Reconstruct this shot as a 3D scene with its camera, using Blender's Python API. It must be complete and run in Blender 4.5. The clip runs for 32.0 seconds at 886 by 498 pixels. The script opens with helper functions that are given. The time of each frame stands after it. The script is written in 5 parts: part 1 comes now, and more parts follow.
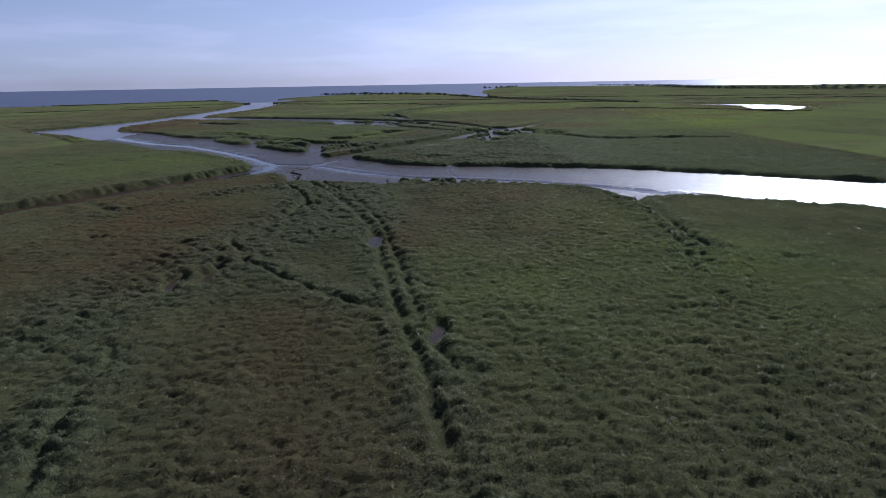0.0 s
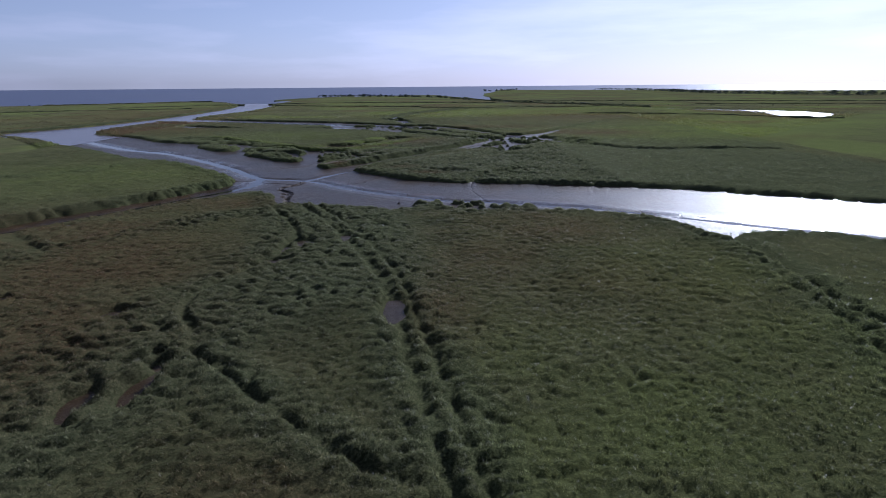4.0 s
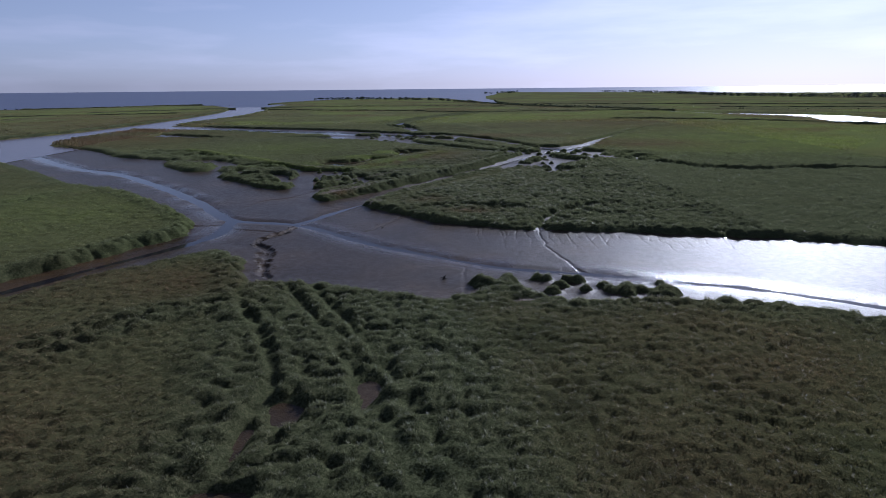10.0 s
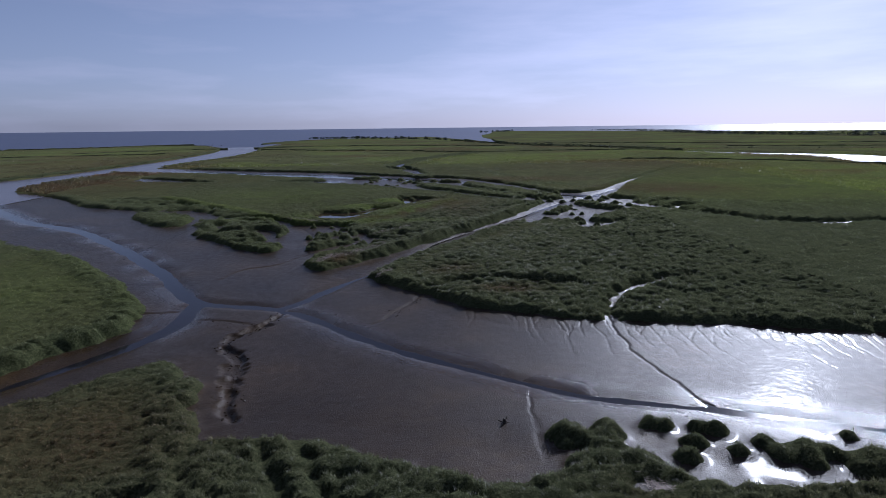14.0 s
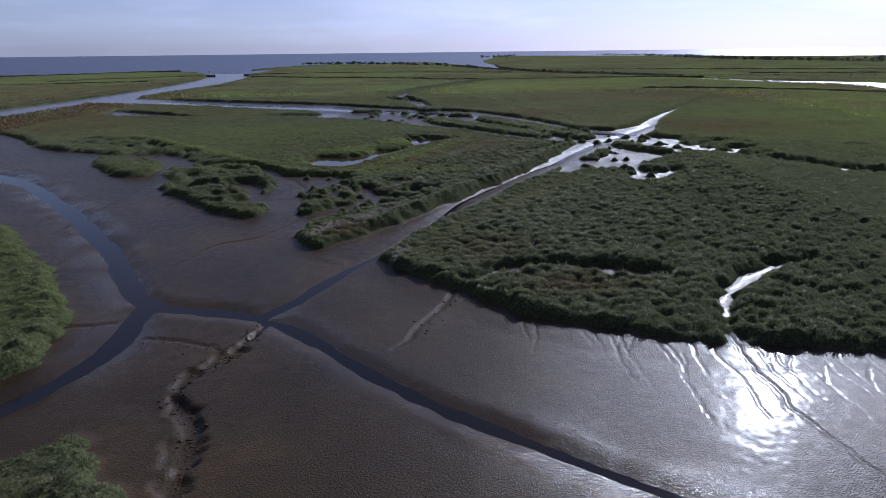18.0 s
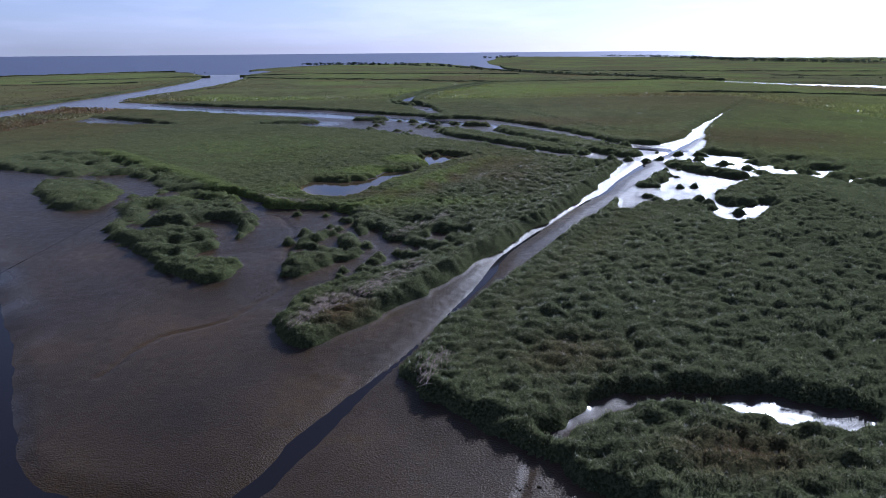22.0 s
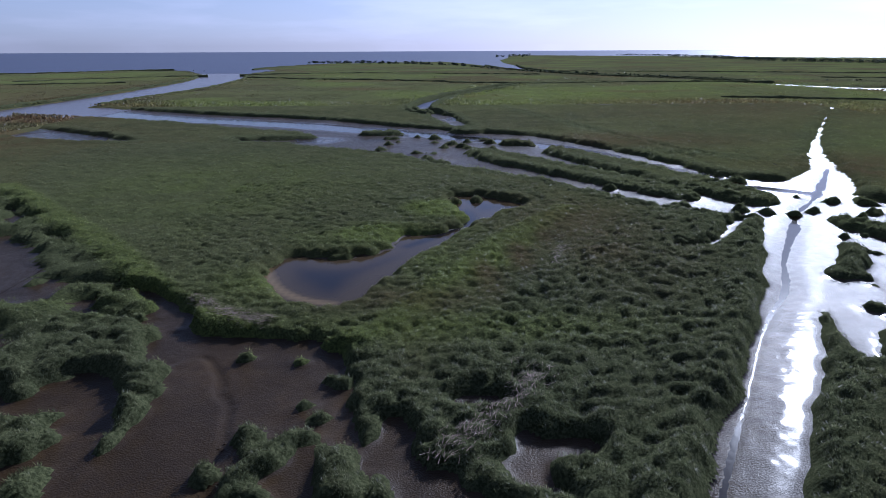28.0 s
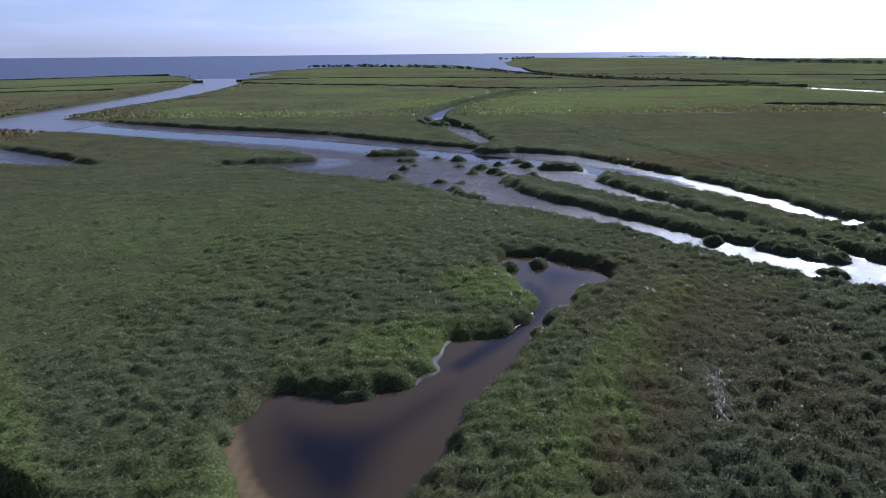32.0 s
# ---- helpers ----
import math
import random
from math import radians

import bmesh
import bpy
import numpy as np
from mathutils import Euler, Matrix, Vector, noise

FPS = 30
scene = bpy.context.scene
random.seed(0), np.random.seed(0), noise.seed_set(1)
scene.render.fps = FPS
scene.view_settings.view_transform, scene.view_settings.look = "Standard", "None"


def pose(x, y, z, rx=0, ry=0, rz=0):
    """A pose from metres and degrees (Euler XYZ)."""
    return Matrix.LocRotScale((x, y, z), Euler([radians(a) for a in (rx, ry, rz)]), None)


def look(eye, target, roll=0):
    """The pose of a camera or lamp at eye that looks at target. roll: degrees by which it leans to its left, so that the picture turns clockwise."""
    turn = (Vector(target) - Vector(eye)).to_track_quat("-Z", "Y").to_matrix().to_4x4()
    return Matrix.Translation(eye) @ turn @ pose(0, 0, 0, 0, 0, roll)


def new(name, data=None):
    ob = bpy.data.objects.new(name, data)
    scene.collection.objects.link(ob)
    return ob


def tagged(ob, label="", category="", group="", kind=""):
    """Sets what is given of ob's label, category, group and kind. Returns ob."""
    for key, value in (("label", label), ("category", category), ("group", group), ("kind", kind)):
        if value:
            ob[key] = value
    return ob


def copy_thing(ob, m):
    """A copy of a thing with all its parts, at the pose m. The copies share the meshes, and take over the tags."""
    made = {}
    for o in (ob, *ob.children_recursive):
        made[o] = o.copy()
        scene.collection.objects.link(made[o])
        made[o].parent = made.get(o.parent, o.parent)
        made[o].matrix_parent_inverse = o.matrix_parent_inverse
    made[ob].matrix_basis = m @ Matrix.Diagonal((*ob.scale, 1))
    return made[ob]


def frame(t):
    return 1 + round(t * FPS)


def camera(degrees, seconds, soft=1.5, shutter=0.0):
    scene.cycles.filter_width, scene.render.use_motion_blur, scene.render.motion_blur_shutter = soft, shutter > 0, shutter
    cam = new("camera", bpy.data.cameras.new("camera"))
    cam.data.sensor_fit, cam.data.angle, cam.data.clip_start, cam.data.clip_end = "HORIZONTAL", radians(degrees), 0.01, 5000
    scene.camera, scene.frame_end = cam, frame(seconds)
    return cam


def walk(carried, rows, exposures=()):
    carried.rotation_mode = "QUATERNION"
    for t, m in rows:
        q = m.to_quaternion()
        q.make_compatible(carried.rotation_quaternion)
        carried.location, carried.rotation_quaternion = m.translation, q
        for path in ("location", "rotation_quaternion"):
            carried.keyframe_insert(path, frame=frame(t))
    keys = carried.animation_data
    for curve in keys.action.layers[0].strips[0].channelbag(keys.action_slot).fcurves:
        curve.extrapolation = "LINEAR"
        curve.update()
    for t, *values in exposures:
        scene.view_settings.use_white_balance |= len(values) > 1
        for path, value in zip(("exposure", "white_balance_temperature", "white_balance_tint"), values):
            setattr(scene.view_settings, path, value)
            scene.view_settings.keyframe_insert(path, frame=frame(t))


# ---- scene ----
cam = camera(72.7, 32.0, soft=0.75)
# seconds, eye, yaw to the left, pitch up, roll
ROWS = [
    (0, -0.08, 0.13, 21.66, -0.03, -15.57, -1.01),
    (1, -1.19, 5.7, 21.61, -0.24, -15.52, -0.81),
    (2, -2.43, 12.55, 21.51, -0.38, -15.5, -0.66),
    (3, -3.78, 20.06, 21.38, -0.42, -15.47, -0.56),
    (3.5, -4.49, 23.95, 21.32, -0.41, -15.42, -0.52),
    (5.5, -7.43, 39.74, 21.12, -0.3, -15.16, -0.45),
    (6, -8.17, 43.67, 21.08, -0.29, -15.16, -0.45),
    (7, -9.65, 51.43, 21.05, -0.31, -15.13, -0.46),
    (8, -11.08, 59.01, 21.05, -0.39, -15.15, -0.49),
    (9, -12.46, 66.36, 21.09, -0.53, -15.13, -0.52),
    (10, -13.77, 73.44, 21.16, -0.7, -15.14, -0.55),
    (11, -15.01, 80.23, 21.25, -0.89, -15.03, -0.59),
    (12, -16.18, 86.73, 21.36, -1.06, -15.03, -0.63),
    (13, -17.28, 92.96, 21.47, -1.21, -14.87, -0.65),
    (13.5, -17.81, 95.98, 21.52, -1.27, -15.01, -0.67),
    (14, -18.33, 98.95, 21.58, -1.32, -11.64, -0.68),
    (14.5, -18.83, 101.89, 21.63, -1.36, -11.04, -0.68),
    (16.5, -20.72, 113.42, 21.8, -1.45, -18.54, -0.69),
    (17, -21.17, 116.31, 21.82, -1.46, -18.52, -0.68),
    (18, -22.06, 122.18, 21.87, -1.47, -18.36, -0.66),
    (19, -22.93, 128.22, 21.89, -1.47, -18.17, -0.63),
    (20, -23.77, 134.51, 21.88, -1.48, -18.06, -0.59),
    (21, -24.6, 141.08, 21.86, -1.48, -18.2, -0.55),
    (22, -25.4, 147.92, 21.82, -1.47, -18.31, -0.5),
    (23, -26.18, 155, 21.78, -1.43, -18.42, -0.44),
    (24, -26.93, 162.27, 21.73, -1.35, -18.41, -0.39),
    (25, -27.64, 169.64, 21.68, -1.23, -18.41, -0.34),
    (25.5, -27.99, 173.33, 21.67, -1.15, -18.46, -0.32),
    (27.5, -29.37, 187.94, 21.64, -0.81, -18.41, -0.27),
    (28, -29.74, 191.51, 21.65, -0.73, -18.45, -0.28),
    (29, -30.54, 198.54, 21.68, -0.64, -18.42, -0.3),
    (30, -31.52, 205.47, 21.73, -0.63, -18.33, -0.35),
    (31, -32.82, 212.36, 21.8, -0.67, -18.31, -0.44),
    (32, -34.61, 219.35, 21.87, -0.6, -18.22, -0.58),
]


def aimed(x, y, z, yaw, pitch, roll):
    a, p = radians(yaw), radians(pitch)
    ahead = Vector((-math.sin(a) * math.cos(p), math.cos(a) * math.cos(p), math.sin(p)))
    return look((x, y, z), Vector((x, y, z)) + ahead, roll)


# seconds, stops, white balance
EXPOSURE = [(t, stops + 0.28, 5150 if t < 21 else 4950, 18) for t, stops in ((0, 0.0), (8, -0.08), (12, -0.24), (14.5, -0.38), (16.5, -0.28), (17, -0.22), (18.5, 0.0), (20, 0.12), (22, 0.25), (24, 0.28), (27.5, 0.16), (28.5, -0.04), (29, -0.08), (30, 0.16), (32, 0.32))]
walk(cam, [(t, aimed(*r)) for t, *r in ROWS], EXPOSURE)

# ---- daylight: late sun ahead and to the east of the flight line ----
SUN_AZ, SUN_EL = 33.0, 27.5
world = bpy.data.worlds.new("sky")
scene.world = world
world.use_nodes = True
wn, wl = world.node_tree.nodes, world.node_tree.links
sky = wn.new("ShaderNodeTexSky")
sky.sky_type, sky.sun_disc = "NISHITA", False
sky.sun_elevation, sky.sun_rotation = radians(SUN_EL), radians(SUN_AZ)
sky.air_density, sky.dust_density, sky.ozone_density = 1.0, 0.7, 2.0
tc = wn.new("ShaderNodeTexCoord")
sep, comb = wn.new("ShaderNodeSeparateXYZ"), wn.new("ShaderNodeCombineXYZ")
wl.new(tc.outputs["Generated"], sep.inputs[0])
up = wn.new("ShaderNodeMath")
up.operation, up.inputs[1].default_value = "MAXIMUM", 0.004
wl.new(sep.outputs["Z"], up.inputs[0])
wl.new(sep.outputs["X"], comb.inputs["X"]), wl.new(sep.outputs["Y"], comb.inputs["Y"]), wl.new(up.outputs[0], comb.inputs["Z"])
wl.new(comb.outputs[0], sky.inputs["Vector"])
# thin high cloud in long streaks
cmap = wn.new("ShaderNodeMapping")
cmap.inputs["Scale"].default_value = (1.3, 1.3, 9.0)
cmap.inputs["Rotation"].default_value = (0.0, radians(6), radians(20))
wl.new(comb.outputs[0], cmap.inputs[0])
cn = wn.new("ShaderNodeTexNoise")
cn.inputs["Scale"].default_value, cn.inputs["Detail"].default_value, cn.inputs["Roughness"].default_value = 1.6, 6.0, 0.55
wl.new(cmap.outputs[0], cn.inputs["Vector"])
cr = wn.new("ShaderNodeMapRange")
cr.inputs["From Min"].default_value, cr.inputs["From Max"].default_value, cr.inputs["To Max"].default_value = 0.47, 0.72, 0.42
wl.new(cn.outputs["Fac"], cr.inputs["Value"])
cm = wn.new("ShaderNodeMix")
cm.data_type = "RGBA"
# sea haze: the sky's own brightness, whitened
grey, haze, hz = wn.new("ShaderNodeRGBToBW"), wn.new("ShaderNodeMix"), wn.new("ShaderNodeMix")
wl.new(sky.outputs[0], grey.inputs[0])
haze.data_type, haze.blend_type, hz.data_type = "RGBA", "MULTIPLY", "RGBA"
haze.inputs["Factor"].default_value, haze.inputs["B"].default_value = 1.0, (0.93, 0.96, 1.24, 1)
hz.inputs["Factor"].default_value = 0.62
wl.new(grey.outputs[0], haze.inputs["A"])
wl.new(sky.outputs[0], hz.inputs["A"]), wl.new(haze.outputs["Result"], hz.inputs["B"])
cloud = wn.new("ShaderNodeMix")
cloud.data_type, cloud.blend_type = "RGBA", "MULTIPLY"
cloud.inputs["Factor"].default_value, cloud.inputs["B"].default_value = 1.0, (1.6, 1.5, 1.68, 1)
wl.new(grey.outputs[0], cloud.inputs["A"])
wl.new(cr.outputs[0], cm.inputs["Factor"]), wl.new(hz.outputs["Result"], cm.inputs["A"]), wl.new(cloud.outputs["Result"], cm.inputs["B"])
# haze evens out the glow round the sun
level, even = wn.new("ShaderNodeMath"), wn.new("ShaderNodeMath")
level.operation, level.inputs[1].default_value, level.inputs[2].default_value = "MULTIPLY_ADD", 0.04, 1.0
even.operation, even.inputs[0].default_value = "DIVIDE", 1.0
wl.new(grey.outputs[0], level.inputs[0]), wl.new(level.outputs[0], even.inputs[1])
spread = wn.new("ShaderNodeVectorMath")
spread.operation = "SCALE"
wl.new(cm.outputs["Result"], spread.inputs[0]), wl.new(even.outputs[0], spread.inputs["Scale"])
bg = wn["Background"]
bg.inputs["Strength"].default_value = 0.082
wl.new(spread.outputs[0], bg.inputs["Color"])
sun_data = bpy.data.lights.new("sun", "SUN")
sun_data.energy, sun_data.angle, sun_data.color = 4.8, radians(0.6), (1.0, 0.95, 0.86)
sun = new("sun", sun_data)
az, el = radians(SUN_AZ), radians(SUN_EL)
to_sun = Vector((math.sin(az) * math.cos(el), math.cos(az) * math.cos(el), math.sin(el)))
sun.matrix_world = look(to_sun * 400, (0, 0, 0))


# ---- noise and plan geometry ----
def lattice(ix, iy, seed):
    n = (ix.astype(np.int64) * 374761393 + iy.astype(np.int64) * 668265263 + seed * 974711) & 0x7FFFFFFF
    n = ((n ^ (n >> 13)) * 1274126177) & 0x7FFFFFFF
    return ((n ^ (n >> 16)) & 0xFFFF) / 65535.0


def vnoise(x, y, seed=0):
    ix, iy = np.floor(x), np.floor(y)
    u, v = x - ix, y - iy
    u, v = u * u * (3 - 2 * u), v * v * (3 - 2 * v)
    a, b = lattice(ix, iy, seed), lattice(ix + 1, iy, seed)
    c, d = lattice(ix, iy + 1, seed), lattice(ix + 1, iy + 1, seed)
    return (a * (1 - u) + b * u) * (1 - v) + (c * (1 - u) + d * u) * v


def fbm(x, y, size, seed=0, octaves=3):
    out, amp, total = 0.0, 1.0, 0.0
    for o in range(octaves):
        out = out + amp * vnoise(x / size * 2**o, y / size * 2**o, seed + 17 * o)
        total += amp
        amp *= 0.5
    return out / total


def bumps(x, y, size, seed=0):
    """Rounded tussock heads, one to a jittered cell: 0 between them, 1 on top."""
    gx, gy = np.floor(x / size), np.floor(y / size)
    best = np.zeros_like(x)
    for dx in (-1, 0, 1):
        for dy in (-1, 0, 1):
            cx, cy = gx + dx, gy + dy
            px = (cx + 0.15 + 0.7 * lattice(cx, cy, seed)) * size
            py = (cy + 0.15 + 0.7 * lattice(cx, cy, seed + 5)) * size
            r = size * (0.48 + 0.29 * lattice(cx, cy, seed + 9))
            q = ((x - px) ** 2 + (y - py) ** 2) / r**2
            best = np.maximum(best, np.sqrt(np.clip(1 - q, 0, 1)) * (0.6 + 0.4 * lattice(cx, cy, seed + 3)))
    return best


def smooth(a, b, v):
    t = np.clip((v - a) / (b - a), 0, 1)
    return t * t * (3 - 2 * t)


def rounded(points, closed=True, rounds=2):
    p = np.array(points, float)
    for _ in range(rounds):
        q = np.roll(p, -1, 0)
        if closed:
            p = np.stack([0.75 * p + 0.25 * q, 0.25 * p + 0.75 * q], 1).reshape(-1, p.shape[1])
        else:
            a, b = p[:-1], p[1:]
            p = np.concatenate([p[:1], np.stack([0.75 * a + 0.25 * b, 0.25 * a + 0.75 * b], 1).reshape(-1, p.shape[1]), p[-1:]])
    return p


REACH = 14.0


def area_field(x, y, points, rounds=2):
    """Metres inside (+) or outside (-) a rounded outline, up to REACH."""
    p = rounded(points, True, rounds)
    out = np.full(x.shape, -REACH)
    lo, hi = p.min(0) - REACH, p.max(0) + REACH
    m = (x > lo[0]) & (x < hi[0]) & (y > lo[1]) & (y < hi[1])
    if not m.any():
        return out
    px, py = x[m], y[m]
    best, inside = np.full(px.shape, 1e9), np.zeros(px.shape, bool)
    for (ax, ay), (bx, by) in zip(p, np.roll(p, -1, 0)):
        ex, ey = bx - ax, by - ay
        t = np.clip(((px - ax) * ex + (py - ay) * ey) / (ex * ex + ey * ey + 1e-9), 0, 1)
        best = np.minimum(best, (px - ax - t * ex) ** 2 + (py - ay - t * ey) ** 2)
        if ay != by:
            inside ^= ((ay > py) != (by > py)) & (px < (bx - ax) * (py - ay) / (by - ay) + ax)
    d = np.sqrt(best)
    out[m] = np.clip(np.where(inside, d, -d), -REACH, REACH)
    return out


def strip_field(x, y, points, rounds=2):
    """The same for a strip: points of x, y, half width."""
    p = rounded(points, False, rounds)
    out = np.full(x.shape, -REACH)
    lo, hi = p[:, :2].min(0) - REACH - p[:, 2].max(), p[:, :2].max(0) + REACH + p[:, 2].max()
    m = (x > lo[0]) & (x < hi[0]) & (y > lo[1]) & (y < hi[1])
    if not m.any():
        return out
    px, py = x[m], y[m]
    best = np.full(px.shape, -REACH)
    for (ax, ay, aw), (bx, by, bw) in zip(p[:-1], p[1:]):
        ex, ey = bx - ax, by - ay
        t = np.clip(((px - ax) * ex + (py - ay) * ey) / (ex * ex + ey * ey + 1e-9), 0, 1)
        d = np.sqrt((px - ax - t * ex) ** 2 + (py - ay - t * ey) ** 2)
        best = np.maximum(best, aw + (bw - aw) * t - d)
    out[m] = np.clip(best, -REACH, REACH)
    return out


# ---- the plan: open mud and water (areas), and what stands in it ----
MAIN_CHANNEL = [(-43.2, 154.6), (-39.7, 150.6), (-37.5, 144.3), (-34.5, 138.5), (-30.8, 139.6), (-24.5, 137.6), (-16, 133.4), (-10.8, 133),
    (-8.8, 136.7), (-7, 139.2), (-3.9, 136.5), (-2, 133), (0.5, 132), (5.9, 131.8), (13.7, 132), (20.3, 130), (28.5, 126), (33.2, 121),
    (34.6, 114), (35.8, 109.5), (38.2, 112.5), (42.5, 114.8), (51.3, 112.4), (59, 108.4), (69, 103), (92, 90), (135, 66), (138, 104), (90, 128), (68, 142), (55, 149), (46.5, 153),
    (36.6, 157.5), (25, 159.5), (13, 163), (6, 164), (-0.1, 164.6), (-6.2, 167.8), (-12.2, 169.7), (-16.4, 173.5), (-20, 177.7),
    (-25, 182.3), (-28, 187.5), (-37.3, 192), (-46, 200), (-60, 190), (-53, 170), (-50, 160)]
WEST_REACH = [(-28, 187.5), (-37.3, 191.9), (-39.3, 197), (-38.6, 202), (-34.8, 205.2), (-31, 208.6), (-27, 213), (-25.5, 217), (-30, 218),
    (-34, 222), (-36.5, 226), (-35, 229.5), (-38, 233.5), (-42, 236), (-47, 235.5), (-55.5, 238.8), (-63.5, 242.5), (-71.5, 251), (-79, 264), (-92, 263),
    (-100, 267), (-109, 271), (-120, 276), (-133, 294), (-158, 314), (-171, 321), (-177, 336), (-181, 361), (-180, 386), (-179, 408), (-186, 420), (-200, 422), (-203, 400),
    (-208, 376), (-214, 353), (-220, 336), (-212, 318), (-195, 305), (-172, 288), (-152, 266), (-134, 249), (-117, 233), (-102, 217), (-92, 211), (-80, 203), (-69.5, 191.5), (-61.3, 183), (-52.5, 170),
    (-53.3, 166), (-48, 160), (-40, 160)]
SIDE_CREEK = [(-46, 162, 6), (-52, 154, 4.8), (-58.5, 144.5, 3.7), (-66, 134, 3.3), (-78, 115, 2.8), (-92, 96, 2.4), (-110, 78, 2.0)]
RIVER = [(-186, 412), (-203, 412), (-201, 430), (-200, 455), (-200, 490), (-202, 530), (-204, 575), (-211, 648), (-222, 700), (-240, 770), (-300, 880), (-262, 960), (-200, 900),
    (-206, 800), (-203, 757), (-182, 692), (-174, 632), (-170, 590), (-168, 545), (-173, 500), (-173, 470), (-174, 448), (-176, 430)]
BROAD_CREEK = [(-190, 428), (-174, 452), (-150, 435), (-122, 420), (-100, 409), (-79, 401), (-60, 391), (-42, 376), (-29, 368), (-20, 361),
    (-3, 354), (6, 338), (11, 329), (17, 314), (19.5, 306), (22, 299), (28, 294.5), (36, 294), (40, 300), (46, 300), (40, 288), (34, 281), (26, 268), (16.4, 270),
    (12.8, 271), (9.4, 271.5), (5.6, 274.3), (1, 278.4), (-3.4, 285), (-8.3, 292.6), (-13.6, 299), (-21, 305), (-28, 309), (-34, 318),
    (-41, 325), (-52, 331), (-61, 336), (-68, 341), (-60, 347), (-60, 352), (-66, 360), (-80, 367), (-95, 376), (-112, 386), (-135, 397), (-164, 412), (-182, 418)]
DITCH = [(-31.8, 188.5, 4.2), (-25.9, 197.4, 2.35), (-21.6, 204, 2.2), (-17.2, 210.9, 2.1), (-11.2, 220.2, 2.05), (-4.7, 229.8, 2.1), (2.2, 241, 2.3), (10.8, 255, 3.0), (20, 270, 4.3),
    (27, 281, 5.5), (36, 292, 5), (44.5, 303, 2.4), (55, 325, 1.3), (72, 351, 0.5), (100, 393, 0.0), (135, 443, -0.2)]
POOL_EAST = [(6, 242), (12, 252), (20, 264), (27, 274), (32, 277), (37, 276.5), (40.5, 269), (43.5, 261), (45, 255), (40, 255), (34.5, 253.3), (29, 249.5), (25.5, 246.5), (21.5, 242.2), (18.6, 237.5), (19, 234.6), (22.3, 233.7),
    (26, 235.6), (24.8, 232), (21.8, 229), (18.4, 225.2), (15.4, 223.8), (14.4, 224.8), (14.6, 228), (15, 231), (15.2, 234.6), (10.6, 236), (6.6, 236.6), (3.8, 231), (2.4, 231.6), (4.4, 238)]
POOL_EAST_BACK = [(28, 272.5), (33, 274), (37, 268), (41, 262), (44, 256), (41, 255), (37, 261), (32, 268)]
POND = [(-48.5, 252.2), (-46.5, 256), (-45.3, 257), (-43.3, 255.6), (-40.3, 254.9), (-37, 256.3), (-34.2, 259), (-34.2, 264), (-30.7, 264.2), (-27.5, 266.6),
    (-25.2, 270.2), (-26.6, 278), (-28.6, 284.5), (-25.6, 286), (-19.7, 282.6), (-15.7, 278.3), (-17.3, 275.8), (-20.9, 274), (-23.2, 270.4),
    (-26, 265.7), (-30, 259), (-33.5, 252.7), (-35.3, 247.4), (-36.7, 242.6), (-38.6, 241), (-41.4, 241.6), (-43.8, 243.5), (-46.6, 247)]
NOTCH = [(1.8, 163, 0.8), (3.2, 167.5, 0.25), (4.0, 171, 0.8), (6.8, 175, 0.5), (11.8, 179.8, 0.6), (16, 182, 0.5), (20, 183, 0.1)]
POOL_BANK = [(-17.5, 178.9, 0.25), (-14.5, 181.8, 0.7), (-11, 182.9, 0.8), (-7.5, 182.6, 1.0), (-4.2, 181.7, 1.6), (-1.6, 180.6, 1.8), (1.8, 180.0, 1.0)]
FINGER_W = [(-158, 380, 4), (-147, 367, 7), (-134, 359, 7), (-122, 352, 6), (-108, 346, 2)]
FINGER_E = [(-80, 347, 1.5), (-73, 344, 4.5), (-66, 345, 4.0), (-59, 349, 3)]
SLOUGH_N = [(-22, 372, 2.5), (-28, 405, 3.5), (-36, 420, 4.0), (-34, 450, 4.0), (-24, 490, 2.5), (-10, 518, 3.0), (8, 560, 4.0), (20, 580, 1.5)]
EAST_CREEK = [(36, 282, 1.2), (39.5, 265, 1.6), (44, 255, 1.5), (50, 244, 1.5), (57, 233, 1.6), (63, 227, 2.2), (69, 227, 2.8), (76, 229.5, 1.4), (90, 227, 2.0), (106, 224, 0.8)]
POOL_SHELF = [(-1.8, 257.2, 0.1), (0.8, 257.9, 0.5), (3.6, 259.2, 0.35), (7.0, 263.7, 0.1), (11.4, 269.6, 0.2)]
BAY_POOLS = [(-57, 226, 1.6), (-54, 230, 1.4), (-51.5, 223, 1.0), (-49.5, 217, 0.8)]
BACK_CREEK = [(30, 1420, 70), (45, 1200, 34), (60, 1030, 20), (58, 900, 12), (78, 790, 5), (112, 695, 7), (150, 670, 5), (176, 604, 5), (190, 560, 7), (218, 522, 12),
    (243, 500, 18), (254, 474, 21), (242, 445, 19), (228, 420, 14), (212, 392, 5)]
SEA = [(-7000, 720), (-547, 765), (-479, 772), (-415, 810), (-368, 880), (-303, 885), (-268, 825), (-232, 850), (-250, 900), (-240, 980), (-215, 1080), (-165, 1190),
    (-90, 1230), (-10, 1290), (20, 1350), (90, 1380), (150, 1700), (200, 2183), (348, 2038), (587, 1792), (700, 1607), (900, 1450), (1400, 1300), (3000, 1100), (7000, 1000),
    (7000, 7000), (-7000, 7000)]
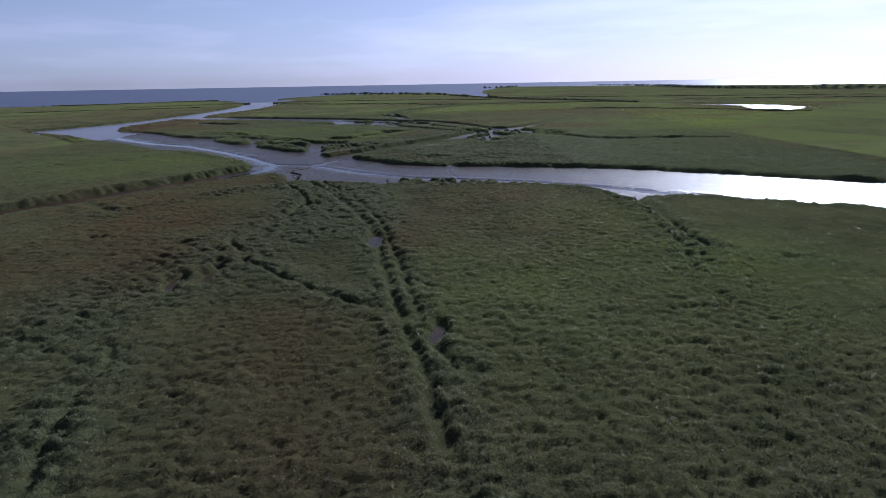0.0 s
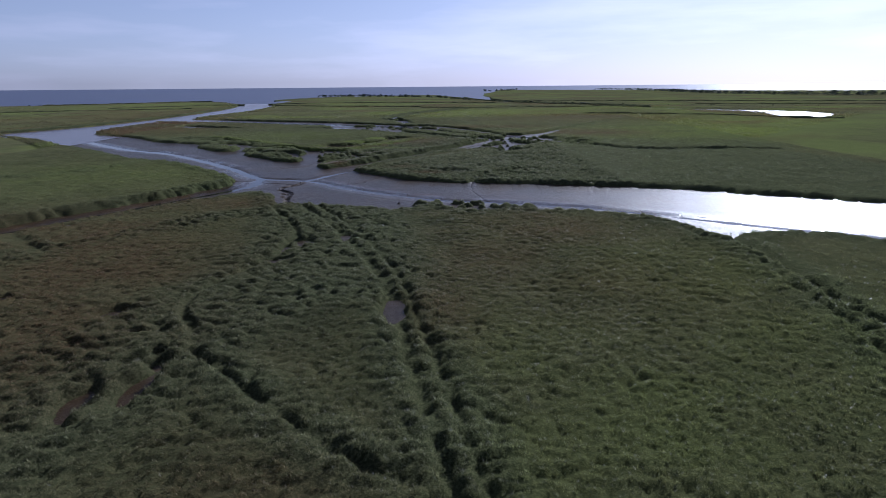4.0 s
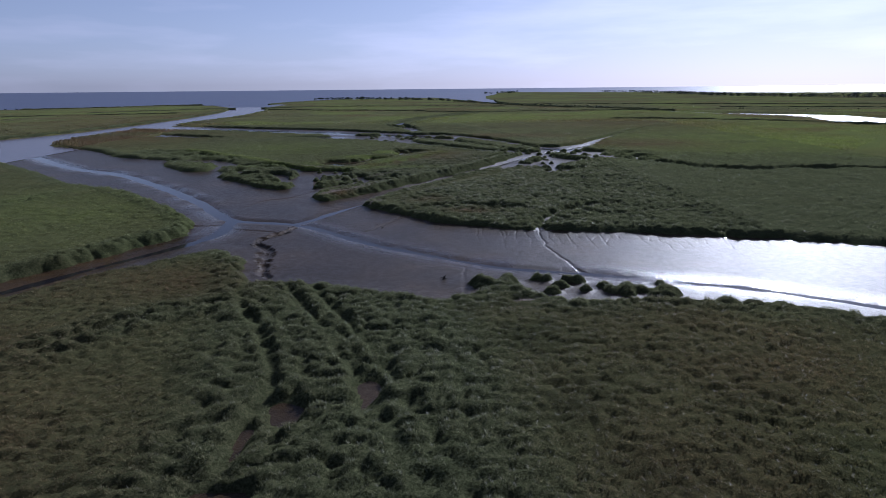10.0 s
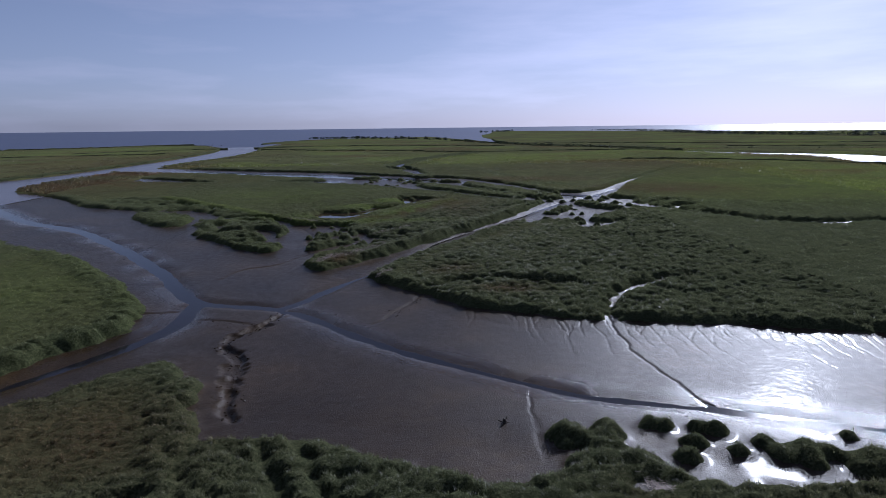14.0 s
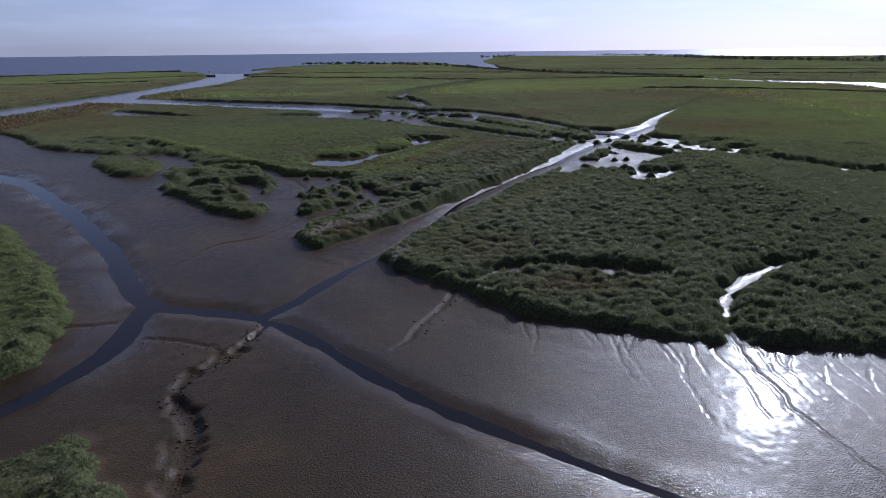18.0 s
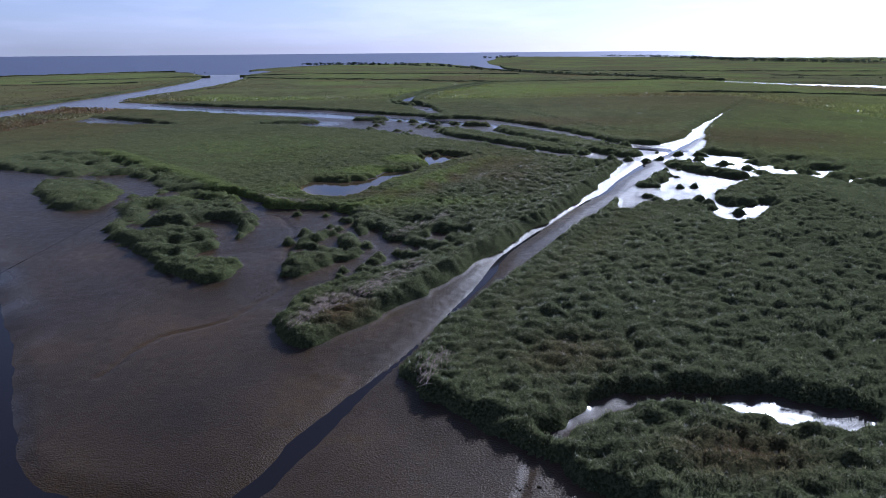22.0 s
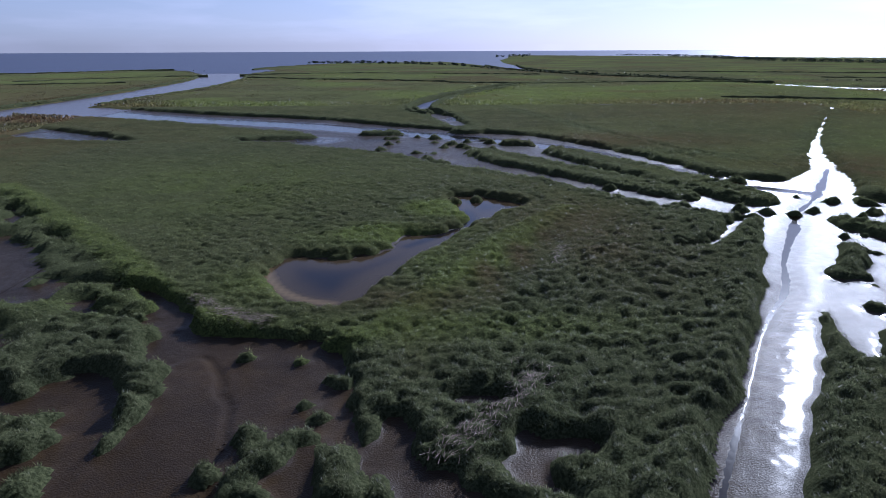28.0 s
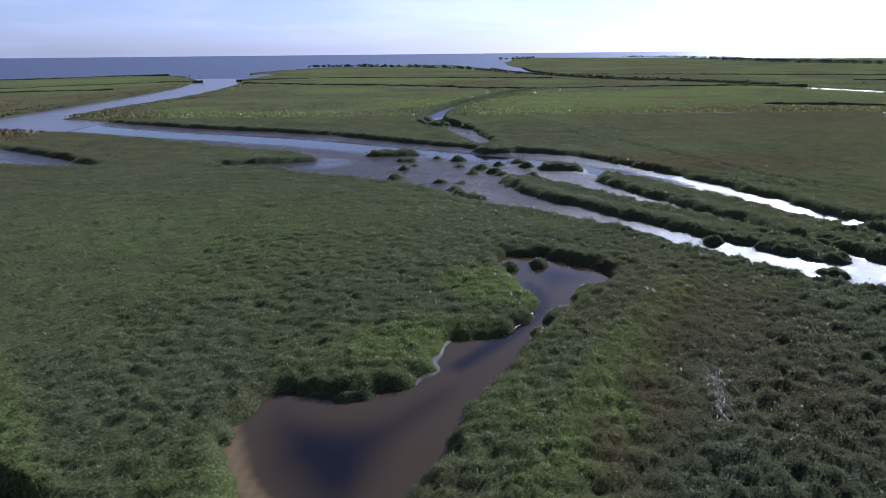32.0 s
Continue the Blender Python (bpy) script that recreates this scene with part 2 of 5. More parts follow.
# vegetated islands that stand in those areas
ISLANDS = [
    [(-94, 252.5), (-95, 259), (-91, 261), (-84.5, 258), (-79.7, 253.3), (-75.8, 247.3), (-75.7, 239), (-78.8, 236.5), (-85, 241.5)],
    [(-69.2, 227), (-68.3, 233), (-73, 239.5), (-70, 245), (-60.8, 241), (-54.5, 238.5), (-49.7, 234.7), (-47.9, 229.2), (-48.8, 223.6), (-49.6, 218.5),
     (-52.6, 216.4), (-52.2, 213), (-47, 213.4), (-45, 210.5), (-46, 206.9), (-48.6, 205.7), (-51.6, 207.7), (-55.5, 210.8), (-61.3, 218.2), (-66.6, 223.2)],
    [(-41.6, 214), (-41.4, 220.4), (-39.4, 223.3), (-36.7, 223), (-33, 218.8), (-31.3, 216), (-33.1, 213.4), (-36.2, 211.2), (-37.8, 207.7), (-39.9, 206.6), (-41.2, 208.7)],
    [(-3, 333), (4, 325), (10, 314), (16, 300.5), (20.3, 290), (22.9, 281.5), (22, 277.5), (18, 276.3), (14.5, 280), (12, 285.5), (8.4, 293), (3, 305.5), (-3, 318), (-6, 327)],
    [(-22, 331), (-16, 328), (-9.5, 318), (-2, 307), (5.2, 298), (10.9, 288), (12.3, 282.6), (10.3, 280), (4.9, 284), (-1.3, 291.7), (-8, 301), (-17, 312), (-23, 322)],
    [(-51, 355), (-50, 361), (-39, 362), (-38.5, 356)],
    [(-25.5, 359), (-25, 366), (-17, 365), (-15, 358)],
    [(-15, 337), (-13, 343), (-6, 341), (-5.5, 335)],
    [(22.3, 265.8), (22.6, 269), (24.6, 270.6), (28.2, 266.8), (31.4, 260.6), (34.2, 256.4), (33.4, 253.2), (30.6, 253.4), (26.8, 256.6), (24, 261.8)],
    [(10.2, 247.2), (10.8, 250.2), (13.8, 252.4), (16, 256.4), (18.6, 259.4), (20.2, 257.6), (18.2, 253.2), (14.8, 249.6), (13, 246.8)],
    [(2.2, 170.6), (2.6, 173.4), (4.6, 173.6), (5.0, 171.8), (3.6, 170.2)],
]
# single tussocks standing in the mud: x, y, radius
TUSSOCKS = [(6.6, 135.6, 1.5), (10.4, 134.2, 1.7), (5.1, 137.0, 0.7), (8.6, 135.6, 0.6), (1, 139.5, 0.7), (2.4, 139.2, 0.5), (-2.2, 140.4, 0.9), (-0.8, 139.9, 0.6), (-8.4, 138.6, 1.6),
    (-5.8, 138.7, 1.5), (-38.3, 226.0, 0.45), (-41.3, 222.4, 0.45), (-37.2, 224.6, 0.4), (-44.0, 232.5, 0.5), (-40.2, 231.6, 0.4), (-29.0, 214.2, 0.8), (-31.2, 212.4, 0.6),
    (-34.5, 208.6, 0.5), (-26.5, 281.3, 1.0), (-23.6, 282.0, 0.8), (30, 279, 1.2), (17, 273, 1.1), (14, 274.5, 1.0), (24, 273.5, 0.8), (-30, 349, 1.2)]
scatter = random.Random(21)
for x0, x1, y0, y1, many, lo, hi in ((-46, -16, 312, 352, 30, 0.4, 1.1), (-43, -36, 212, 234, 8, 0.25, 0.5), (5, 24, 229, 241, 9, 0.4, 0.8), (12, 24, 244, 264, 8, 0.4, 0.9), (28, 40, 258, 274, 9, 0.5, 1.0), (-36, -26, 206, 216, 8, 0.3, 0.7), (-78, -62, 236, 262, 12, 0.4, 1.0), (-6, 12, 133, 140, 8, 0.25, 0.5),
        (-2, 30, 272, 300, 10, 0.5, 1.0), (-40, -24, 405, 438, 22, 0.8, 1.6)):
    TUSSOCKS += [(scatter.uniform(x0, x1), scatter.uniform(y0, y1), scatter.uniform(lo, hi)) for _ in range(many)]
# lines of trodden or drained ground in the grass: x, y, half width
TRACKS = [
    [(-32.2, 141, 0.5), (-21.1, 118.8, 0.55), (-16, 105.2, 0.7), (-12.3, 95.5, 0.7), (-10.2, 87, 0.9), (-9, 80, 0.8), (-6, 63.8, 0.6), (-4, 52.4, 0.5), (-1.7, 44, 0.5), (-0.8, 37, 0.6), (1.1, 27, 0.6)],
    [(-29.5, 141.5, 0.6), (-27, 135.5, 0.6), (-18.2, 118.7, 0.5), (-12.8, 103.3, 0.5), (-9.1, 91.6, 0.4), (-7, 80, 0.3), (-4.5, 66, 0.3), (-2.3, 53, 0.3), (1, 42, 0.3)],
    [(-8.2, 56.9, 0.3), (-13.6, 61.4, 0.35), (-20.5, 68.8, 0.35), (-28.5, 76.5, 0.3), (-31.2, 65.1, 0.4), (-32.4, 54.8, 0.3), (-35.4, 47.1, 0.3)],
    [(-29, 48.4, 0.35), (-27, 45, 0.35), (-26.7, 37, 0.3), (-23.6, 28.9, 0.3)],
    [(-35.5, 139, 0.55), (-34.2, 132, 0.55), (-30, 124.7, 0.6), (-26.9, 118, 0.5), (-25.8, 112.3, 0.5), (-26.7, 108.5, 0.6), (-26.5, 103, 0.7), (-28.2, 98.5, 0.7), (-31, 90, 0.5), (-31, 84, 0.4), (-27, 78, 0.4)],
    [(36.5, 110, 0.8), (36.3, 97, 0.5), (33.9, 78, 0.5), (39.8, 74, 0.4), (46, 70.5, 0.3)],
    [(-72, 118, 1.5), (-66, 112, 1.5), (-58.5, 105.3, 1.2)],
    [(-190, 252, 1.2), (-166, 256.6, 1.2), (-148, 258, 1.2), (-140, 257, 0.8)],
    [(-182, 700, 1.5), (-122, 660, 1.5), (-58, 640, 1.5), (-2, 597, 1.5)],
    [(-26, 355, 0.5), (30, 318, 0.5), (58, 296, 0.5), (80, 285, 0.5)],
    [(62, 309, 0.5), (40, 266, 0.5), (44, 250, 0.5)],
    [(-58.5, 105.3, 0.7), (-53, 113, 0.75), (-48, 121, 0.75), (-41.5, 129, 0.7), (-35, 132, 0.6)],
    [(36.3, 105, 0.3), (33, 94, 0.35), (32.6, 80, 0.3), (29, 66, 0.25)],
    [(-119, 170.6, 0.7), (-108, 178.5, 0.7), (-96, 187, 0.7), (-94, 205, 0.5)],
    [(-7, 438, 0.6), (5, 400, 0.7), (10, 375, 0.7), (17, 353, 0.6), (23, 331, 0.6), (29, 317, 0.6), (40, 307, 0.5)],
    [(-27.3, 72, 0.5), (-27.3, 66.8, 0.5), (-29, 62.5, 0.4)],
    [(27.4, 271.5, 0.7), (40, 270.5, 0.8), (54, 269.5, 0.8), (65, 264, 0.8), (76, 257, 0.7), (96, 250, 0.5)],
]
for pts in TRACKS[:5] + TRACKS[11:13]:
    pts[:] = [(tx, ty, 0.6 * tw) for tx, ty, tw in pts]
BARE = [(-27.6, 68, 0.7, 3.0), (-26.2, 105.5, 0.5, 2.6), (-37, 83.5, 1.5, 1.1), (-64.8, 122.5, 1.4, 0.9), (-0.8, 50.5, 0.5, 1.8), (-24.2, 110.4, 1.2, 1.7), (-25.6, 101.3, 1.6, 1.0), (-19, 113, 0.8, 1.8), (-9.6, 84, 1.0, 3.4), (-51.7, 88.2, 1.0, 0.8), (-31, 66, 0.8, 2.5), (-4.6, 132, 0.8, 0.6), (-13, 181, 0.7, 0.5)]
# water threads in the mud: x, y, half width
THALWEGS = [
    [(-156, 288, 1.2), (-119, 249, 1), (-100, 238, 0.96), (-82, 219, 0.88), (-61, 193.5, 0.8), (-53.5, 181.5, 0.76), (-48.8, 175.3, 0.55), (-44.5, 174.3, 0.35), (-38.5, 173, 0.2),
     (-32.5, 168.7, 0.2), (-27.2, 162.4, 0.16), (-22.5, 158, 0.12), (-15.3, 152.5, 0.08), (-9.8, 148.6, 0.05), (-4.9, 145.4, 0.03), (4.9, 142.9, 0.0), (13.7, 139.8, 0.0), (24, 136, 0.0), (50, 118, 0.6), (90, 95, 1.2)],
    [(-48.8, 175.3, 0.7), (-47.8, 167, 0.65), (-50, 160, 0.65), (-57.5, 149, 0.6), (-66, 134, 0.7), (-78, 115, 0.6), (-92, 96, 0.5)],
    [(-37, 172.7, 0.44), (-35, 175.5, 0.36), (-32.6, 181, 0.34), (-29.8, 186, 0.34), (-26.6, 191.3, 0.34), (-21.8, 201.5, 0.36), (-19, 207.3, 0.36), (-17.3, 213.2, 0.34), (-12.6, 221, 0.34), (-6.7, 230.1, 0.34), (-1.4, 238.6, 0.32),
     (4.6, 245.5, 0.28), (9.2, 254.8, 0.25), (16.4, 265.4, 0.25), (21.7, 274, 0.25), (28.4, 281, 0.26), (36.6, 292, 0.25), (47, 307, 0.23)],
    [(-176, 436, 6.4), (-123, 404, 4.8), (-79, 386, 4.8), (-42, 364, 4), (-12, 346, 3.2), (4, 328, 1.6), (14, 308, 1.3), (22, 293, 1.1), (32, 286, 0.96)],
]
RILLS = [
    [(5.4, 175.8, 0.15), (1.9, 165, 0.15), (2.0, 153, 0.15), (3.5, 146.3, 0.2), (4.6, 142.8, 0.2)],
    [(-19.4, 177.3, 0.3), (-22.1, 170.6, 0.35), (-25, 165.6, 0.3)],
    [(-9.9, 147, 0.05), (-10.6, 143.5, 0.08), (-10.3, 140.8, 0.06), (-11, 138, 0.08), (-10.6, 136, 0.08)],
    [(-50, 188, 0.25), (-48.5, 194.1, 0.3), (-44, 196.5, 0.3), (-42, 200, 0.35), (-40.1, 204, 0.45), (-41.6, 212.8, 0.5), (-42.6, 224, 0.4), (-45, 229, 0.3), (-47.4, 233, 0.3)],
    [(-36.6, 171, 0.25), (-37.2, 167, 0.35), (-38.6, 164.5, 0.4), (-40.2, 161, 0.45), (-39.6, 158.5, 0.5), (-37.6, 156.5, 0.5), (-36.6, 152, 0.5), (-35.6, 147, 0.5), (-34.5, 143, 0.4)],
    [(-60, 171, 0.25), (-54, 170.5, 0.3), (-50, 172, 0.25)],
    [(-46, 168.5, 0.2), (-41, 167.3, 0.25), (-37.5, 165, 0.2)],
]
drain = random.Random(5)
CRACKS = []
for n in range(34):
    x0 = -14 + 1.45 * n + drain.uniform(-0.5, 0.5)
    y0, fall, slant = 164.6 - 0.23 * max(x0, -2) + (0.9 * (-2 - x0) if x0 < -2 else 0), drain.uniform(4, 11), drain.uniform(-0.16, 0.02)
    line = [(x0 + slant * fall * k / 4 + drain.uniform(-0.25, 0.25), y0 + 0.8 - (fall + 0.8) * k / 4, 0.05 * (1 - k / 4.6)) for k in range(5)]
    CRACKS.append(line)
    if drain.random() < 0.6:
        bx, by, _ = line[2]
        CRACKS.append([(bx, by, 0.03), (bx + drain.uniform(0.3, 0.9), by + 1.4, 0.03), (bx + drain.uniform(0.6, 1.6), by + 2.8, 0.01)])

LEVEE = [(-101.9, 291.6, 1.5), (-79.1, 269.4, 1.5), (-66.6, 257.1, 1.4), (-53.3, 240.8, 1.2), (-45.2, 235.2, 1.0), (-38.4, 232.2, 1.0), (-33.6, 236.4, 1.1), (-29.0, 246.5, 1.1), (-20.8, 260.8, 1.2), (-11.4, 273.7, 1.2)]

SEA_LEVEL, MUD_EDGE, SOIL = -1.08, -0.72, -0.45


def open_field(x, y, near):
    """Metres into open mud or water (+) or into the grass (-)."""
    sd = area_field(x, y, SEA, 1)
    for pts in (MAIN_CHANNEL, WEST_REACH, BROAD_CREEK, RIVER) + ((POOL_EAST, POOL_EAST_BACK, POND) if near else ()):
        sd = np.maximum(sd, area_field(x, y, pts))
    for pts in (SIDE_CREEK, DITCH, BACK_CREEK, SLOUGH_N, EAST_CREEK) + ((NOTCH, POOL_BANK, FINGER_W, FINGER_E, POOL_SHELF) if near else ()):
        sd = np.maximum(sd, strip_field(x, y, pts))
    if near:
        for pts in ISLANDS:
            sd = np.minimum(sd, -area_field(x, y, pts))
        sd = np.maximum(sd, strip_field(x, y, BAY_POOLS))
        for tx, ty, tr in TUSSOCKS:
            sd = np.minimum(sd, np.hypot(x - tx, y - ty) - tr - 0.35)
        # ragged reed edges
        sd = sd + 1.5 * (fbm(x, y, 3.2, 3, 3) - 0.5) * smooth(9, 1, np.abs(sd)) + 0.25
        sd = sd + (0.40 - 0.95 * bumps(x, y, 2.1, 63)) * smooth(3.5, 0.5, np.abs(sd)) * (1 - 0.8 * smooth(-4, -1, strip_field(x, y, DITCH)))
        # scattered wet hollows in the reeds beside the bays
        wet = 0.8 * smooth(-1.5, 2.5, area_field(x, y, ISLANDS[1])) + 0.8 * smooth(-1.5, 2, area_field(x, y, ISLANDS[2])) + smooth(-7, -2, area_field(x, y, WET_A)) + smooth(-5, -1, area_field(x, y, WET_B)) + smooth(-6, -1, area_field(x, y, WET_C))
        wet = 0.86 * np.minimum(wet, 1)
        sd = np.maximum(sd, np.minimum(1.2, 7.0 * (fbm(x, y, 2.7, 31, 2) - 0.53)) * np.minimum(wet, 1) - 3.0 * (1 - np.minimum(wet, 1)) - 11.0 * smooth(0.3, 0.0, wet))
    return sd


WET_A = [(-118, 288), (-96, 266), (-70, 242), (-52, 218), (-46, 232), (-60, 244), (-80, 264), (-100, 285)]
WET_B = [(-40, 208), (-30, 209), (-20, 222), (-26, 226), (-36, 222)]
WET_C = [(30, 262), (36, 256), (52, 250), (60, 262), (44, 274), (34, 277)]
CX0, CX1, CY0, CY1, CRES = -150.0, 120.0, 16.0, 440.0, 0.5
gx, gy = np.meshgrid(np.arange(CX0, CX1, CRES), np.arange(CY0, CY1, CRES))
OPEN = open_field(gx, gy, True)
PONDF = area_field(gx, gy, POND)
FLOW = np.full(gx.shape, -REACH)
for pts in THALWEGS:
    FLOW = np.maximum(FLOW, strip_field(gx, gy, pts))
WETTER = np.full(gx.shape, -REACH)
for pts in (THALWEGS[0], THALWEGS[1], THALWEGS[3], FINGER_W, FINGER_E, SLOUGH_N):
    WETTER = np.maximum(WETTER, strip_field(gx, gy, pts))
LEVEEF = strip_field(gx, gy, LEVEE)
SCALYF = np.maximum(strip_field(gx, gy, DITCH), area_field(gx, gy, [(-30, 172), (-16, 150), (8, 142), (40, 138), (40, 158), (10, 164), (-8, 168), (-20, 178)]))
TRACKF = np.full(gx.shape, -REACH)
for pts in TRACKS:
    TRACKF = np.maximum(TRACKF, strip_field(gx, gy, pts))
BAREF = np.full(gx.shape, -REACH)
for bx, by, rx, ry in BARE:
    BAREF = np.maximum(BAREF, (1 - np.sqrt(((gx - bx) / rx) ** 2 + ((gy - by) / ry) ** 2)) * min(rx, ry))
BAREF = BAREF + 1.2 * (fbm(gx, gy, 2.0, 33, 2) - 0.5)


def beside(points, side, gap, half):
    """A strip along one bank of a creek."""
    p = np.array(points, float)
    t = np.gradient(p[:, :2], axis=0)
    t /= np.hypot(t[:, 0], t[:, 1])[:, None]
    q = p[:, :2] + side * (p[:, 2:3] + gap) * np.stack([-t[:, 1], t[:, 0]], -1)
    return [(float(a), float(b), half) for a, b in q]


BANKF = np.maximum(np.maximum(strip_field(gx, gy, beside(SIDE_CREEK, -1, 1.6, 1.4)), strip_field(gx, gy, beside(DITCH[1:8], 1, 1.4, 0.8)) - 0.2), strip_field(gx, gy, beside(EAST_CREEK, 1, 1.0, 0.4)) - 0.4)
DITCHF = strip_field(gx, gy, DITCH)
LOWF = strip_field(gx, gy, beside(SIDE_CREEK, 1, 1.5, 1.5))
SPITF = strip_field(gx, gy, [(-48, 252, 0.3), (-46.1, 247.6, 0.35), (-43.7, 244.9, 0.3), (-41.3, 243.4, 0.25), (-39.3, 243.1, 0.15)])


def sample(field, x, y):
    u = np.clip((x - CX0) / CRES, 0, field.shape[1] - 1.001)
    v = np.clip((y - CY0) / CRES, 0, field.shape[0] - 1.001)
    i, j = u.astype(int), v.astype(int)
    u, v = u - i, v - j
    return (field[j, i] * (1 - u) + field[j, i + 1] * u) * (1 - v) + (field[j + 1, i] * (1 - u) + field[j + 1, i + 1] * u) * v


# ---- what grows where ----
REED_BEDS = [
    [(-28, 186), (-12, 170), (4, 165), (36, 158), (70, 142), (110, 118), (110, 225), (66, 232), (40, 262), (18, 240)],
    [(-33, 141), (-12, 133), (-8, 110), (-6, 84), (-18, 86), (-24, 66), (-36, 40), (-46, 62), (-34, 88), (-30, 110), (-38, 132)],
    [(-38, 190), (-28, 198), (-5, 232), (16, 270), (4, 276), (-12, 262), (-28, 236), (-36, 212)],
    [(-110, 270), (-80, 232), (-50, 204), (-44, 236), (-60, 252), (-100, 296)],
    [(92, 300), (100, 306), (111, 299), (103, 293)],
    [(22, 232), (80, 225), (118, 230), (118, 262), (70, 262), (44, 274), (34, 280)],
]
# dry, brownish stretches: x, y, radii, how dry
DRY = [(-64, 116, 18, 20, 0.75), (-48, 98, 16, 18, 0.75), (-42, 76, 14, 16, 0.65), (-50, 138, 14, 9, 0.65), (-60, 70, 20, 24, 0.6), (-16, 50, 9, 10, 0.6), (12, 118, 11, 12, 0.45), (2, 100, 9, 14, 0.38), (-5, 85, 4, 10, 0.45),
    (14, 92, 14, 14, 0.3), (-8, 34, 9, 10, 0.5), (-150, 340, 30, 30, 0.8), (-165, 395, 30, 14, 0.9), (-220, 520, 60, 130, 0.45), (62, 300, 26, 18, 0.75), (20, 340, 30, 12, 0.6), (-33, 197, 2.4, 3.0, 1.0),
    (-11, 262, 8, 14, 0.5), (-34, 242, 6, 3, 0.4), (90, 420, 60, 50, 0.5), (-8, 176, 4, 2, 0.7), (-15, 188, 4, 3, 0.6), (-24.6, 247, 1.4, 4, 0.8), (-20.4, 254, 1.4, 4.5, 0.8), (-16.4, 262, 1.4, 4, 0.8)]
# bright fresh green stretches
FRESH = [(110, 300, 70, 45, 0.9), (170, 360, 90, 50, 0.8), (40, 500, 90, 60, 0.75), (-36, 262, 9, 5, 0.8), (-27, 274, 6, 4, 0.9), (-60, 244, 26, 5, 0.35), (-54, 185, 20, 25, 0.35), (-90, 180, 40, 30, 0.4),
    (22, 92, 14, 16, 0.4), (30, 70, 24, 22, 0.4), (-66, 290, 26, 24, 0.45), (-46, 246, 8, 6, 0.5), (-30, 252, 4, 8, 0.5), (-30, 236, 16, 3, 0.5), (10, 62, 16, 20, 0.35), (-320, 700, 120, 60, 0.6),
    (-26.5, 248, 1.8, 4, 0.9), (-23.2, 253.5, 1.8, 4, 0.9), (-19.5, 261, 1.8, 4, 0.9), (-37.5, 262.5, 4, 3, 2.2), (-29, 274, 4, 4, 2.2)]


def patches(x, y, rows):
    out = np.zeros_like(x)
    for px, py, rx, ry, how in rows:
        q = ((x - px) / rx) ** 2 + ((y - py) / ry) ** 2
        m = q < 6
        out[m] = np.maximum(out[m], how * np.exp(-q[m] * 0.9))
    return np.clip(out * (0.3 + 1.8 * fbm(x, y, 6.0, 71, 4)), 0, 1)


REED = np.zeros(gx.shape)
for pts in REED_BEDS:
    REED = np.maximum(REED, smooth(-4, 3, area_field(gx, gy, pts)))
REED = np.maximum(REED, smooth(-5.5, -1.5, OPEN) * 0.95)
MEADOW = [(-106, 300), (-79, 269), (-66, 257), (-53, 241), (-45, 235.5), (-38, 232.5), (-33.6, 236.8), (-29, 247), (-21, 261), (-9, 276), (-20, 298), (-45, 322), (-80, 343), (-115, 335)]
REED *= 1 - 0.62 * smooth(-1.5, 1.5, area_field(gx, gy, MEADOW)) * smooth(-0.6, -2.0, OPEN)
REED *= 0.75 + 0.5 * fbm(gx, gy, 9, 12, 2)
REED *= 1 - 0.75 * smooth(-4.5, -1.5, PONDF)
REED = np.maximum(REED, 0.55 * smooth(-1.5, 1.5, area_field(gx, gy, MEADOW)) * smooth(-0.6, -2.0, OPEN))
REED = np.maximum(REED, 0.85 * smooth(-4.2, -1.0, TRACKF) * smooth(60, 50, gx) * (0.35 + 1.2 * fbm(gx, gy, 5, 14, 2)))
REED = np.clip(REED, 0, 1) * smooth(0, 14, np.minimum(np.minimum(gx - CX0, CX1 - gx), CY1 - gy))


def grass_height(x, y):
    """Height of the grass tops over the soil."""
    sd, reed, track = sample(OPEN, x, y), sample(REED, x, y), np.maximum(sample(TRACKF, x, y), sample(BAREF, x, y) + 0.3)
    wx, wy = x + 2.2 * (fbm(x, y, 3.4, 51, 3) - 0.5), y + 1.6 * (fbm(x, y, 3.4, 52, 3) - 0.5)
    lump = bumps(wx * 0.75, wy * 1.15, 1.5, 7) * 0.54 + bumps(wx, wy * 1.3, 0.85, 8) * 0.34
    tall = 0.17 + 1.0 * lump + 0.7 * (fbm(x, y, 7, 21, 3) - 0.42)
    low = 0.22 + 0.12 * (fbm(x, y, 1.1, 22, 3) - 0.5) + 0.35 * (fbm(x, y, 12, 23, 2) - 0.5) + 0.30 * bumps(wx, wy * 1.15, 0.72, 28) + 0.26 * bumps(wx * 0.85, wy * 1.2, 1.7, 29) * smooth(0.35, 0.6, fbm(x, y, 9, 30, 2))
    h = low * (1 - reed) + tall * reed
    h = h + 0.25 * smooth(-1.5, 0.5, sample(LEVEEF, x, y)) + 0.5 * smooth(-1.5, 0.4, sample(BANKF, x, y)) + 0.1 * smooth(-2.6, -0.8, sample(PONDF, x, y)) 
    h = h * (1 - 0.55 * smooth(-2.5, 0.0, sample(LOWF, x, y)))
    h = np.maximum(h, 0.05) * smooth(0.0, 1.3, -sd) ** 0.6
    broken = smooth(0.3, 0.6, fbm(x, y, 2.6, 26, 2)) * 0.75 + 0.25
    h = h * (1 - smooth(-0.35, 0.15, sample(BAREF, x, y)))
    return h * (1 - 0.74 * broken * smooth(-0.45, 0.1, track + 0.7 * (fbm(x, y, 1.6, 24, 2) - 0.5)))


